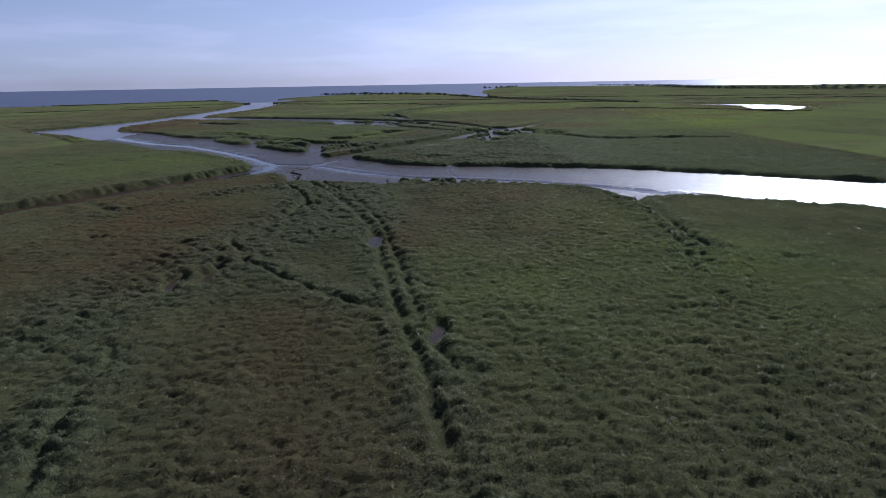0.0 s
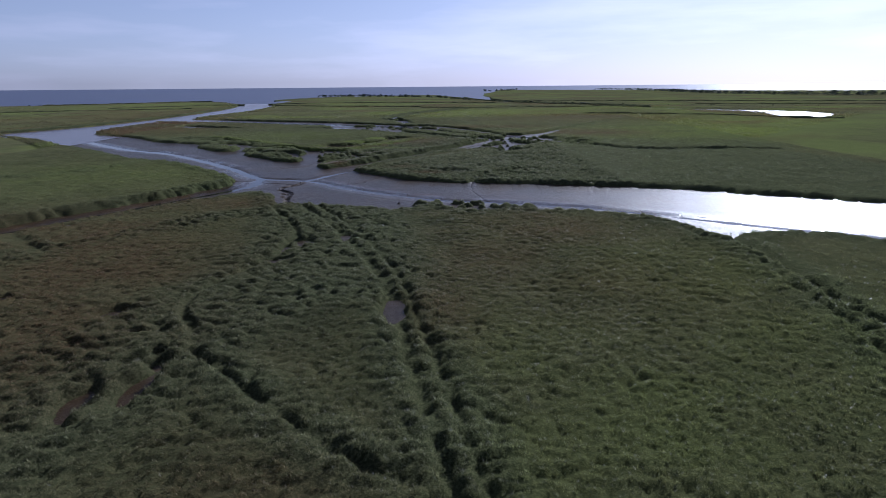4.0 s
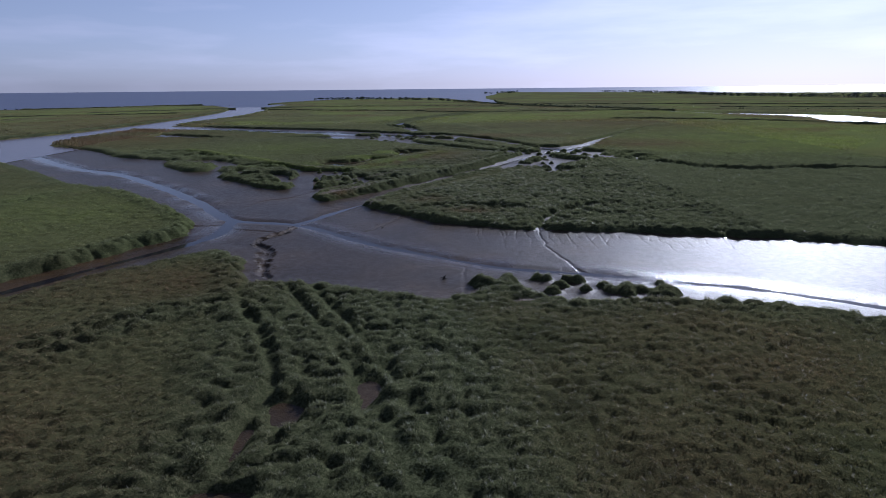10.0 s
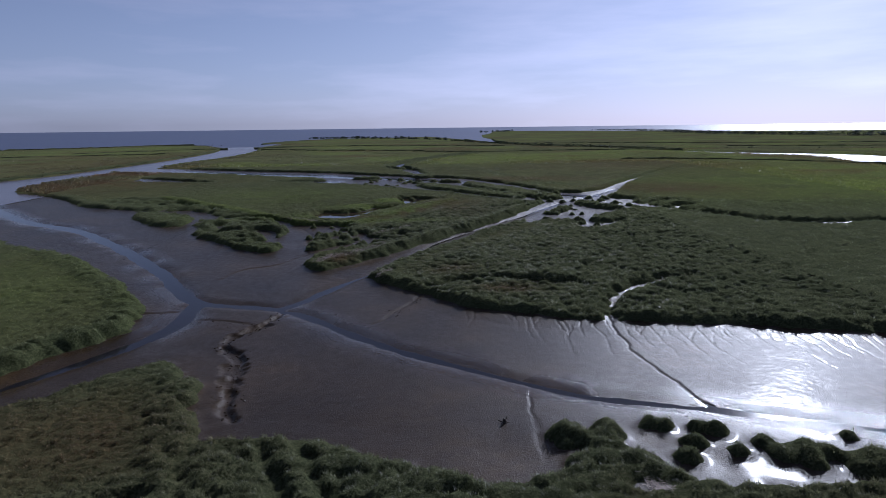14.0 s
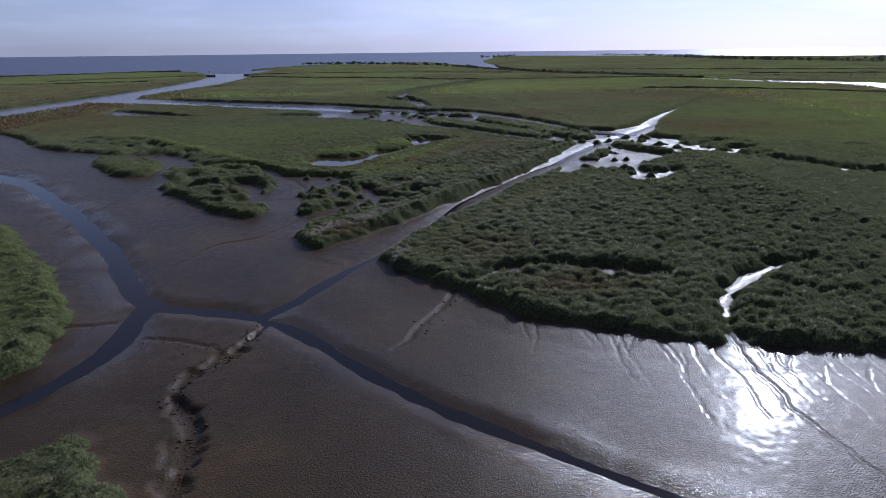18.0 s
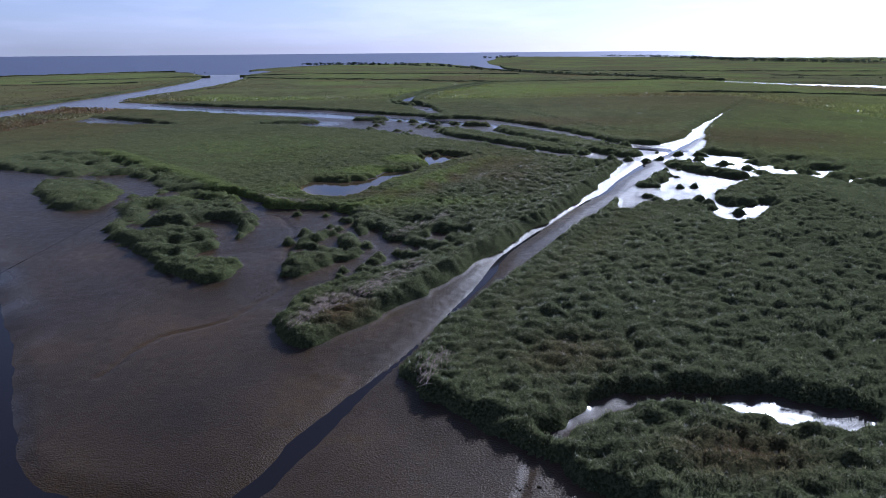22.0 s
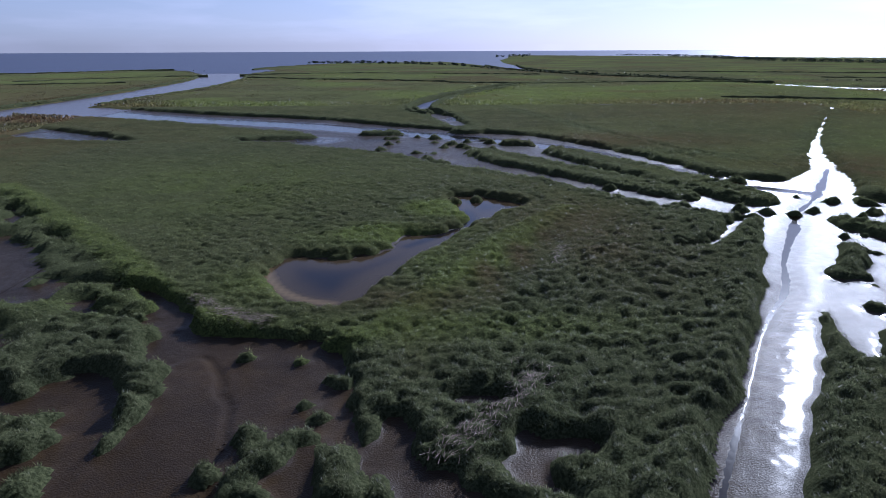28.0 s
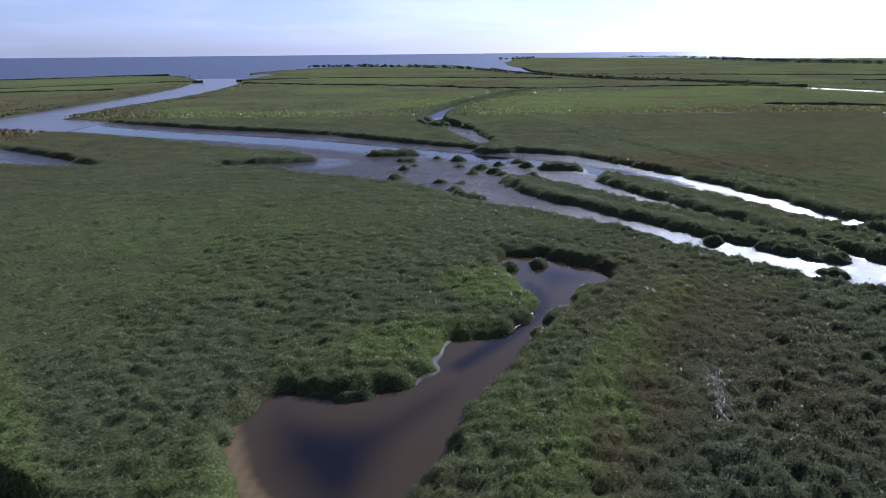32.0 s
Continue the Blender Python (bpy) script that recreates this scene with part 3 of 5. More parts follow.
def mud_height(x, y):
    sd, flow, pond = sample(OPEN, x, y), sample(FLOW, x, y), sample(PONDF, x, y)
    z = MUD_EDGE - 0.04 * np.clip(sd, 0, 4) + 0.18 * smooth(0.6, -0.6, sd)
    z = z + 0.06 * (fbm(x, y, 5.0, 41, 3) - 0.5) + 0.016 * (fbm(x, y, 0.9, 42, 3) - 0.5) * smooth(0.2, 2, sd) * (0.4 + 1.2 * fbm(x, y, 9.0, 43, 2))
    scaly = smooth(-0.5, 2.0, sample(SCALYF, x, y)) * smooth(0.2, 1.2, sd)
    z = z + (0.03 + 0.12 * smooth(-0.5, 1.5, sample(DITCHF, x, y))) * scaly * (np.abs(fbm(x, y, 0.75, 49, 3) - 0.5) - 0.12)
    z = z - 0.30 * smooth(-2.0, 0.6, flow + 0.7 * (fbm(x, y, 2.6, 45, 3) - 0.5))
    wx, wy = x + 0.9 * (fbm(x, y, 1.9, 46, 3) - 0.5), y + 0.9 * (fbm(x, y, 1.9, 47, 3) - 0.5)
    for pts in RILLS:
        r = strip_field(wx, wy, pts)
        z = z - 0.10 * smooth(-0.15, 0.2, r)
    for pts in CRACKS:
        z = z - 0.04 * smooth(-0.13, 0.04, strip_field(wx, wy, pts))
    gully = strip_field(wx, wy, RILLS[4]) + 2.2 * (fbm(x, y, 1.2, 54, 3) - 0.48)
    z = z - 0.22 * smooth(-0.3, 0.15, gully) + 0.02 * smooth(-1.3, -0.6, gully) * smooth(-0.2, -0.6, gully)
    z = z - 0.10 * smooth(-0.2, 0.25, flow) * smooth(-0.5, 1.0, sample(DITCHF, x, y))
    return z - 0.55 * smooth(-0.5, 2.5, pond)


# ---- materials ----
def nodes_of(name):
    m = bpy.data.materials.new(name)
    m.use_nodes = True
    return m, m.node_tree.nodes, m.node_tree.links, m.node_tree.nodes["Principled BSDF"]


def noise_node(nt, ln, vec, scale, detail=4.0, rough=0.55):
    n = nt.new("ShaderNodeTexNoise")
    n.inputs["Scale"].default_value, n.inputs["Detail"].default_value, n.inputs["Roughness"].default_value = scale, detail, rough
    ln.new(vec, n.inputs["Vector"])
    return n


def ramp(nt, ln, fac, stops):
    r = nt.new("ShaderNodeValToRGB")
    while len(r.color_ramp.elements) < len(stops):
        r.color_ramp.elements.new(0.5)
    for e, (p, c) in zip(r.color_ramp.elements, stops):
        e.position, e.color = p, (*c, 1)
    ln.new(fac, r.inputs[0])
    return r


def mixed(nt, ln, fac, a, b, blend="MIX"):
    m = nt.new("ShaderNodeMix")
    m.data_type, m.blend_type = "RGBA", blend
    for sock, val in (("Factor", fac), ("A", a), ("B", b)):
        if isinstance(val, (int, float)):
            m.inputs[sock].default_value = val
        elif isinstance(val, tuple):
            m.inputs[sock].default_value = (*val, 1)
        else:
            ln.new(val, m.inputs[sock])
    return m.outputs["Result"]


def scaled(nt, ln, value, low, high, lo=0.0, hi=1.0):
    r = nt.new("ShaderNodeMapRange")
    for key, v in (("From Min", low), ("From Max", high), ("To Min", lo), ("To Max", hi)):
        r.inputs[key].default_value = v
    ln.new(value, r.inputs["Value"])
    return r.outputs[0]


def bump_node(nt, ln, height, strength, distance):
    b = nt.new("ShaderNodeBump")
    b.inputs["Strength"].default_value, b.inputs["Distance"].default_value = strength, distance
    ln.new(height, b.inputs["Height"])
    return b.outputs[0]


def position(nt):
    return nt.new("ShaderNodeNewGeometry").outputs["Position"]


def attribute(nt, name):
    a = nt.new("ShaderNodeAttribute")
    a.attribute_name = name
    return a.outputs["Fac"]


def grass_material(name, blade):
    m, nt, ln, bs = nodes_of(name)
    pos = position(nt)
    n1, n2, n0 = noise_node(nt, ln, pos, 0.16, 5), noise_node(nt, ln, pos, 1.7, 4), noise_node(nt, ln, pos, 0.022, 5)
    col = ramp(nt, ln, n1.outputs["Fac"], [(0.34, (0.054, 0.052, 0.027)), (0.5, (0.092, 0.084, 0.040)), (0.66, (0.130, 0.117, 0.058))]).outputs[0]
    col = mixed(nt, ln, scaled(nt, ln, n0.outputs["Fac"], 0.44, 0.62, 0.0, 0.75), col, (0.142, 0.138, 0.058))
    n5 = noise_node(nt, ln, pos, 0.055, 6, 0.62)
    col = mixed(nt, ln, scaled(nt, ln, n5.outputs["Fac"], 0.54, 0.70, 0.0, 0.45), col, (0.046, 0.052, 0.022))
    reed = mixed(nt, ln, scaled(nt, ln, attribute(nt, "reed"), 0.0, 1.0, 0.0, 0.8), col, (0.120, 0.130, 0.068))
    # fresh green of the plan, and the painted sunlit tone of far grass
    reed = mixed(nt, ln, attribute(nt, "fresh_lit"), reed, (0.162, 0.196, 0.046))
    dry = ramp(nt, ln, n2.outputs["Fac"], [(0.3, (0.092, 0.054, 0.028)), (0.7, (0.150, 0.086, 0.044))]).outputs[0]
    col = mixed(nt, ln, attribute(nt, "dry"), reed, dry)
    col = mixed(nt, ln, scaled(nt, ln, n2.outputs["Fac"], 0.35, 0.7, 0.0, 0.35), col, (0.045, 0.062, 0.026))
    tr, mix = nt.new("ShaderNodeBsdfTranslucent"), nt.new("ShaderNodeMixShader")
    mix.inputs[0].default_value = 0.48 if blade else 0.3
    ln.new(bs.outputs[0], mix.inputs[1]), ln.new(tr.outputs[0], mix.inputs[2])
    ln.new(mix.outputs[0], nt["Material Output"].inputs["Surface"])
    green = col
    if blade:
        isl = nt.new("ShaderNodeNewGeometry").outputs["Random Per Island"]
        tuft = nt.new("ShaderNodeMix")
        tuft.inputs["Factor"].default_value = 0.35
        ln.new(attribute(nt, "tuft"), tuft.inputs["A"]), ln.new(isl, tuft.inputs["B"])
        tint = ramp(nt, ln, tuft.outputs["Result"], [(0.1, (0.45, 0.45, 0.43)), (0.5, (1.1, 1.08, 1.08)), (0.9, (2.0, 1.96, 2.02))]).outputs[0]
        col = mixed(nt, ln, 1.0, col, tint, "MULTIPLY")
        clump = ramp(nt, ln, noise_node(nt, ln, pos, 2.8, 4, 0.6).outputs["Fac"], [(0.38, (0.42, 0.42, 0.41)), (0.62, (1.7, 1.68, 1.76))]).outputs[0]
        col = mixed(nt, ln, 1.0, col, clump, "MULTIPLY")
        # a blade in the sward takes most of its lie from the tussock that it grows on
        lie, own = nt.new("ShaderNodeAttribute"), nt.new("ShaderNodeNewGeometry").outputs["Normal"]
        lie.attribute_name = "lie"
        both = nt.new("ShaderNodeMix")
        both.data_type = "VECTOR"
        both.inputs["Factor"].default_value = 0.8
        ln.new(own, both.inputs[4]), ln.new(lie.outputs["Vector"], both.inputs[5])
        unit = nt.new("ShaderNodeVectorMath")
        unit.operation = "NORMALIZE"
        ln.new(both.outputs[1], unit.inputs[0])
        ln.new(unit.outputs[0], bs.inputs["Normal"])
    else:
        n3 = noise_node(nt, ln, pos, 5.0, 6, 0.7)
        n4, add = noise_node(nt, ln, pos, 0.45, 5, 0.6), nt.new("ShaderNodeMath")
        add.operation, add.inputs[1].default_value = "MULTIPLY_ADD", 0.4
        ln.new(n4.outputs["Fac"], add.inputs[0]), ln.new(n3.outputs["Fac"], add.inputs[2])
        ln.new(bump_node(nt, ln, add.outputs[0], 0.8, 0.18), bs.inputs["Normal"])
        # shade between tufts put into the colour; weakest far out where reed is -1
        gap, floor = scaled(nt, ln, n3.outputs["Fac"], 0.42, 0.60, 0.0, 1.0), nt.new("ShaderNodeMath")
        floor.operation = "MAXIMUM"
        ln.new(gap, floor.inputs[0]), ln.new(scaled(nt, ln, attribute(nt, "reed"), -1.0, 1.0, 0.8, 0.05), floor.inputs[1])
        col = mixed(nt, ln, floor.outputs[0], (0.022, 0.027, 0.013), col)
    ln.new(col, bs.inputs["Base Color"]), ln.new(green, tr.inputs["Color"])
    bs.inputs["Roughness"].default_value = 0.42
    bs.inputs["Sheen Weight"].default_value, bs.inputs["Sheen Roughness"].default_value, bs.inputs["Sheen Tint"].default_value = 0.14, 0.5, (0.62, 0.66, 0.32, 1)
    bs.inputs["Specular IOR Level"].default_value = 0.1 if blade else 0.0
    return m


GRASS, BLADE = grass_material("marsh_grass_canopy", False), grass_material("marsh_grass_blades", True)


def mud_material():
    m, nt, ln, bs = nodes_of("wet_mud")
    pos = position(nt)
    n1, n2, n3 = noise_node(nt, ln, pos, 0.09, 5), noise_node(nt, ln, pos, 1.1, 6, 0.65), noise_node(nt, ln, pos, 6.0, 5, 0.6)
    col = ramp(nt, ln, n1.outputs["Fac"], [(0.3, (0.022, 0.014, 0.007)), (0.55, (0.037, 0.023, 0.010)), (0.75, (0.060, 0.036, 0.014))]).outputs[0]
    col = mixed(nt, ln, scaled(nt, ln, n2.outputs["Fac"], 0.4, 0.7, 0.0, 0.5), col, (0.024, 0.016, 0.012))
    ln.new(col, bs.inputs["Base Color"])
    rough = scaled(nt, ln, n2.outputs["Fac"], 0.3, 0.7, 0.36, 0.52)
    wet = nt.new("ShaderNodeMix")
    wet.inputs["B"].default_value = 0.13
    ln.new(attribute(nt, "wet"), wet.inputs["Factor"]), ln.new(rough, wet.inputs["A"])
    ln.new(wet.outputs["Result"], bs.inputs["Roughness"])
    ln.new(scaled(nt, ln, attribute(nt, "wet"), 0.0, 1.0, 0.19, 0.42), bs.inputs["Specular IOR Level"])
    h = nt.new("ShaderNodeMath")
    h.operation = "MULTIPLY_ADD"
    ln.new(n3.outputs["Fac"], h.inputs[0])
    h.inputs[1].default_value = 0.9
    soft_lumps = nt.new("ShaderNodeMath")
    soft_lumps.operation, soft_lumps.inputs[1].default_value = "MULTIPLY", 0.35
    ln.new(n2.outputs["Fac"], soft_lumps.inputs[0]), ln.new(soft_lumps.outputs[0], h.inputs[2])
    cell = nt.new("ShaderNodeTexVoronoi")
    stretch = nt.new("ShaderNodeMapping")
    stretch.inputs["Rotation"].default_value, stretch.inputs["Scale"].default_value = (0, 0, radians(35)), (1.7, 2.6, 1.0)
    ln.new(pos, stretch.inputs[0]), ln.new(stretch.outputs[0], cell.inputs["Vector"])
    h2 = nt.new("ShaderNodeMath")
    h2.operation, h2.inputs[1].default_value = "MULTIPLY_ADD", 0.8
    ln.new(cell.outputs["Distance"], h2.inputs[0]), ln.new(h.outputs[0], h2.inputs[2])
    ln.new(bump_node(nt, ln, h2.outputs[0], 0.5, 0.06), bs.inputs["Normal"])
    bs.inputs["IOR"].default_value = 1.34
    bs.inputs["Coat Weight"].default_value, bs.inputs["Coat Roughness"].default_value, bs.inputs["Coat IOR"].default_value = 0.15, 0.14, 1.33
    return m


MUD = mud_material()


def water_material(name, base, rough, wave, strength, distance):
    m, nt, ln, bs = nodes_of(name)
    pos = position(nt)
    n1, n2 = noise_node(nt, ln, pos, 0.02, 4), noise_node(nt, ln, pos, wave, 4, 0.6)
    ln.new(mixed(nt, ln, scaled(nt, ln, n1.outputs["Fac"], 0.3, 0.7), base, tuple(c * 1.35 for c in base)), bs.inputs["Base Color"])
    ln.new(bump_node(nt, ln, n2.outputs["Fac"], strength, distance), bs.inputs["Normal"])
    bs.inputs["Roughness"].default_value, bs.inputs["IOR"].default_value = rough, 1.33
    return m


CREEK_WATER = water_material("silty_creek_water", (0.010, 0.009, 0.011), 0.10, 1.6, 0.12, 0.05)
CREEK_WATER.node_tree.nodes["Principled BSDF"].inputs["Specular IOR Level"].default_value = 0.2
RIVER_WATER = water_material("silty_river_water", (0.088, 0.074, 0.082), 0.26, 0.5, 0.3, 0.1)
POND_WATER = water_material("still_pond_water", (0.052, 0.038, 0.026), 0.05, 0.8, 0.05, 0.03)
SEA_WATER = water_material("open_sea_water", (0.034, 0.037, 0.070), 0.34, 0.12, 0.7, 0.8)
SEA_WATER.node_tree.nodes["Principled BSDF"].inputs["Specular IOR Level"].default_value = 0.2


def soil_material():
    m, nt, ln, bs = nodes_of("marsh_soil")
    n = noise_node(nt, ln, position(nt), 0.8, 5)
    ln.new(ramp(nt, ln, n.outputs["Fac"], [(0.3, (0.020, 0.017, 0.012)), (0.7, (0.045, 0.036, 0.025))]).outputs[0], bs.inputs["Base Color"])
    bs.inputs["Roughness"].default_value, bs.inputs["Specular IOR Level"].default_value = 0.85, 0.08
    return m


SOIL_MAT = soil_material()


# ---- mesh helpers ----
def raw_mesh(name, verts, faces, corners, material, attrs=(), smooth_shade=True):
    me = bpy.data.meshes.new(name)
    n = len(faces)
    me.vertices.add(len(verts))
    me.vertices.foreach_set("co", np.asarray(verts, np.float32).ravel())
    me.loops.add(n * corners)
    me.loops.foreach_set("vertex_index", np.asarray(faces, np.int32).ravel())
    me.polygons.add(n)
    me.polygons.foreach_set("loop_start", np.arange(0, n * corners, corners, dtype=np.int32))
    me.polygons.foreach_set("loop_total", np.full(n, corners, np.int32))
    me.polygons.foreach_set("use_smooth", np.full(n, smooth_shade))
    for key, values in attrs:
        values = np.asarray(values, np.float32)
        if values.ndim > 1:
            me.attributes.new(key, "FLOAT_VECTOR", "POINT").data.foreach_set("vector", values.ravel())
        else:
            me.attributes.new(key, "FLOAT", "POINT").data.foreach_set("value", values)
    me.update(calc_edges=True)
    me.validate()
    me.materials.append(material)
    return me


def sheet(xs, ys):
    """Vertices of a grid and its faces, as indices."""
    x, y = np.meshgrid(xs, ys)
    idx = np.arange(x.size).reshape(x.shape)
    return x, y, np.stack([idx[:-1, :-1], idx[:-1, 1:], idx[1:, 1:], idx[1:, :-1]], -1).reshape(-1, 4)


def cut(verts, faces, keep, attrs=()):
    faces = faces[keep]
    used, inv = np.unique(faces, return_inverse=True)
    return verts[used], inv.reshape(faces.shape), [(k, v[used]) for k, v in attrs]


def part(name, bm_or_mesh, material, parent, label=""):
    me = bm_or_mesh
    if isinstance(me, bmesh.types.BMesh):
        me = bpy.data.meshes.new(name)
        bm_or_mesh.to_mesh(me)
        bm_or_mesh.free()
        me.materials.append(material)
    ob = new(name, me)
    ob.parent = parent
    return tagged(ob, label=label)


def tones(x, y):
    outer = ~((x > CX0) & (x < CX1) & (y < CY1))
    # beyond the core the same green is painted on for sunlit far grass
    # reed of -1 beyond the core thins the painted gap shade
    return [("dry", np.maximum(patches(x, y, DRY), outer * 0.6 * smooth(0.5, 0.72, fbm(x * 0.6, y, 30, 78, 4)))), ("fresh_lit", np.maximum(np.maximum(patches(x, y, FRESH), 0.8 * smooth(-1.8, 0.4, sample(LEVEEF, x, y)) * ~outer), outer * smooth(0.4, 0.7, fbm(x, y, 45, 77, 3)) * 0.7)), ("reed", np.where(outer, -1.0, sample(REED, x, y)))]


# ---- the ground: one sheet to the horizon ----
def growing(start, stop, step, growth):
    out, v = [], start
    sign = 1 if stop > start else -1
    while (stop - v) * sign > 0:
        step *= growth
        v += sign * step
        out.append(v)
    return out


gxs = np.array(growing(CX0, -5200, 2, 1.04)[::-1] + list(np.arange(CX0, CX1 + 0.1, 3.0)) + growing(CX1, 5200, 2, 1.04))
gys = np.array([-600, -300, -150, -80, -40, -10] + list(np.arange(CY0, CY1 + 0.1, 4.0)) + growing(CY1, 5200, 2, 1.03))
x, y, faces = sheet(gxs, gys)
far = (x < CX0 + 3) | (x > CX1 - 4) | (y > CY1 - 4) | (y < CY0 + 3)
sd = np.where(far, open_field(x, y, False), sample(OPEN, x, y))
trk = np.full(x.shape, -REACH)
for pts in TRACKS[6:]:
    trk = np.maximum(trk, strip_field(x, y, pts))
away = smooth(0, 40, np.maximum(np.maximum(CX0 - x, x - CX1), np.maximum(y - CY1, CY0 - y)))
z = np.where(far, -0.18 + 0.33 * away + (0.2 + 0.5 * away) * (fbm(x, y, 7.0, 61, 3) - 0.4) - 0.6 * smooth(-2, 0, trk), SOIL)
z = np.where(far, z - 0.7 * smooth(-16, -2, sd) - 1.9 * smooth(-1.0, 1.5, sd), z - 1.4 * smooth(-5.5, -3.5, sd))
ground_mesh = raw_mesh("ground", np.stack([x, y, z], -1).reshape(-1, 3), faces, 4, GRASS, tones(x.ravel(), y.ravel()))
ground_mesh.materials.append(SOIL_MAT)
cen = (~far)[:-1, :-1].ravel()
ground_mesh.polygons.foreach_set("material_index", cen.astype(np.int32))
ground = tagged(new("ground", ground_mesh), "flat salt marsh ground covered in green grass", "ground", kind="structure")

# ---- sea, creek water and pond ----
sx = np.array([-5200, -2000, -600, CX0, 0, CX1, 600, 2000, 5200.0])
sy = np.array([200, 300, CY1, 600, 900, 1300, 2000, 3200, 5200.0])
x, y, faces = sheet(sx, sy)
outer = ~((x[:-1, :-1] >= CX0) & (x[:-1, :-1] < CX1) & (y[:-1, :-1] < CY1)).ravel()
v, f, _ = cut(np.stack([x, y, np.full(x.shape, SEA_LEVEL)], -1).reshape(-1, 3), faces, outer)
tagged(new("sea", raw_mesh("sea", v, f, 4, SEA_WATER)), "wide grey-blue silty sea reaching the horizon", "sea", kind="structure")

x, y, faces = sheet(np.arange(-330, -60, 6.0), np.arange(200, 810, 6.0))
wide = (open_field(x, y, False) > -9) & ~((x > CX0 - 4) & (y < CY1 - 4))
v, f, _ = cut(np.stack([x, y, np.full(x.shape, SEA_LEVEL + 0.05)], -1).reshape(-1, 3), faces, wide.ravel()[faces].any(1))
tagged(new("river_water", raw_mesh("river_water", v, f, 4, RIVER_WATER)), "pale silty water of the winding tidal river", "water", kind="structure")

x, y, faces = sheet(np.arange(CX0, CX1, 2.0), np.arange(CY0, CY1, 2.0))
near_flow = (np.maximum(sample(FLOW, x, y), 0) > -1) & (sample(FLOW, x, y) > -3) & (sample(OPEN, x, y) > -3)
v, f, _ = cut(np.stack([x, y, np.full(x.shape, SEA_LEVEL)], -1).reshape(-1, 3), faces, near_flow[:-1, :-1].ravel())
tagged(new("creek_water", raw_mesh("creek_water", v, f, 4, CREEK_WATER)), "shallow dark water threading the drained tidal creek", "water", kind="structure")

x, y, faces = sheet(np.arange(-54, -10, 0.7), np.arange(236, 292, 0.7))
deep = (0.22 + 0.78 * smooth(1.2, 5.0, sample(PONDF, x, y) + 2.0 * (fbm(x, y, 5.0, 91, 3) - 0.5))).ravel() * (1 - smooth(-0.9, 0.2, sample(SPITF, x, y))).ravel()
thread = strip_field(x, y, [(-33.2, 259.6, 0.5), (-30.5, 262.6, 0.7), (-27.5, 266.5, 0.8), (-24.9, 270.6, 0.8), (-24.6, 274, 0.7), (-25.4, 276.4, 0.4)]).ravel()
deep = np.maximum(deep, 0.95 * smooth(-0.8, 0.5, thread))
v, f, at = cut(np.stack([x, y, np.full(x.shape, -0.74)], -1).reshape(-1, 3), faces, (sample(PONDF, x, y) > -3)[:-1, :-1].ravel(), [("deep", deep)])
pn, pl, pb = POND_WATER.node_tree.nodes, POND_WATER.node_tree.links, POND_WATER.node_tree.nodes["Principled BSDF"]
bed_colour = ramp(pn, pl, attribute(pn, "deep"), [(0.0, (0.150, 0.104, 0.050)), (0.2, (0.050, 0.035, 0.020)), (0.6, (0.028, 0.020, 0.015)), (1.0, (0.008, 0.008, 0.012))])
pl.new(bed_colour.outputs[0], pb.inputs["Base Color"])
pb.inputs["Specular IOR Level"].default_value = 0.26
tagged(new("pond_water", raw_mesh("pond_water", v, f, 4, POND_WATER, at)), "still shallow brown water of the marsh pond", "water", kind="structure")


# ---- mud flats ----
def mud_sheet(x0, x1, y0, y1, res):
    x, y, faces = sheet(np.arange(x0, x1 + res * 0.5, res), np.arange(y0, y1 + res * 0.5, res))
    keep = (sample(OPEN, x, y) > -2.0) | (sample(BAREF, x, y) > -1.0)
    keep = (keep[:-1, :-1] | keep[1:, 1:]).ravel()
    v, f, _ = cut(np.stack([x, y, np.zeros_like(x)], -1).reshape(-1, 3), faces, keep)
    z = mud_height(v[:, 0], v[:, 1])
    inland = smooth(-0.2, -1.2, sample(OPEN, v[:, 0], v[:, 1]))
    v[:, 2] = z * (1 - inland) + (SOIL + 0.06) * inland
    wet = smooth(-5, 0.0, sample(WETTER, v[:, 0], v[:, 1])) * smooth(0.3, 0.65, fbm(v[:, 0], v[:, 1], 7.0, 48, 3))
    return raw_mesh("mud_flat", v, f, 4, MUD, [("wet", wet)])


MUD_BOXES = [(-20, 38, 142, 176, 0.14), (-56, 38, 176, 240, 0.24), (-56, -20, 142, 176, 0.24), (-56, 38, 132, 142, 0.24), (-56, 38, 16, 132, 0.4), (-72, -56, 16, 240, 0.4), (38, 60, 16, 240, 0.4), (-72, 60, 240, 300, 0.4), (-72, 60, 300, 438, 0.66), (60, 118, 16, 438, 0.66), (-112, -72, 60, 200, 0.4), (-148, -112, 60, 200, 0.66), (-148, -72, 200, 438, 0.66)]
for box in MUD_BOXES:
    tagged(new("mud_flat", mud_sheet(*box)), "wet brown tidal mud with rills and a silty sheen", "mud", kind="structure")

# ---- the grass, bed by bed ----
veg = OPEN < 0
labels = np.zeros(veg.shape, np.int32)
parent_of = [0]


def root(a):
    while parent_of[a] != a:
        parent_of[a] = parent_of[parent_of[a]]
        a = parent_of[a]
    return a


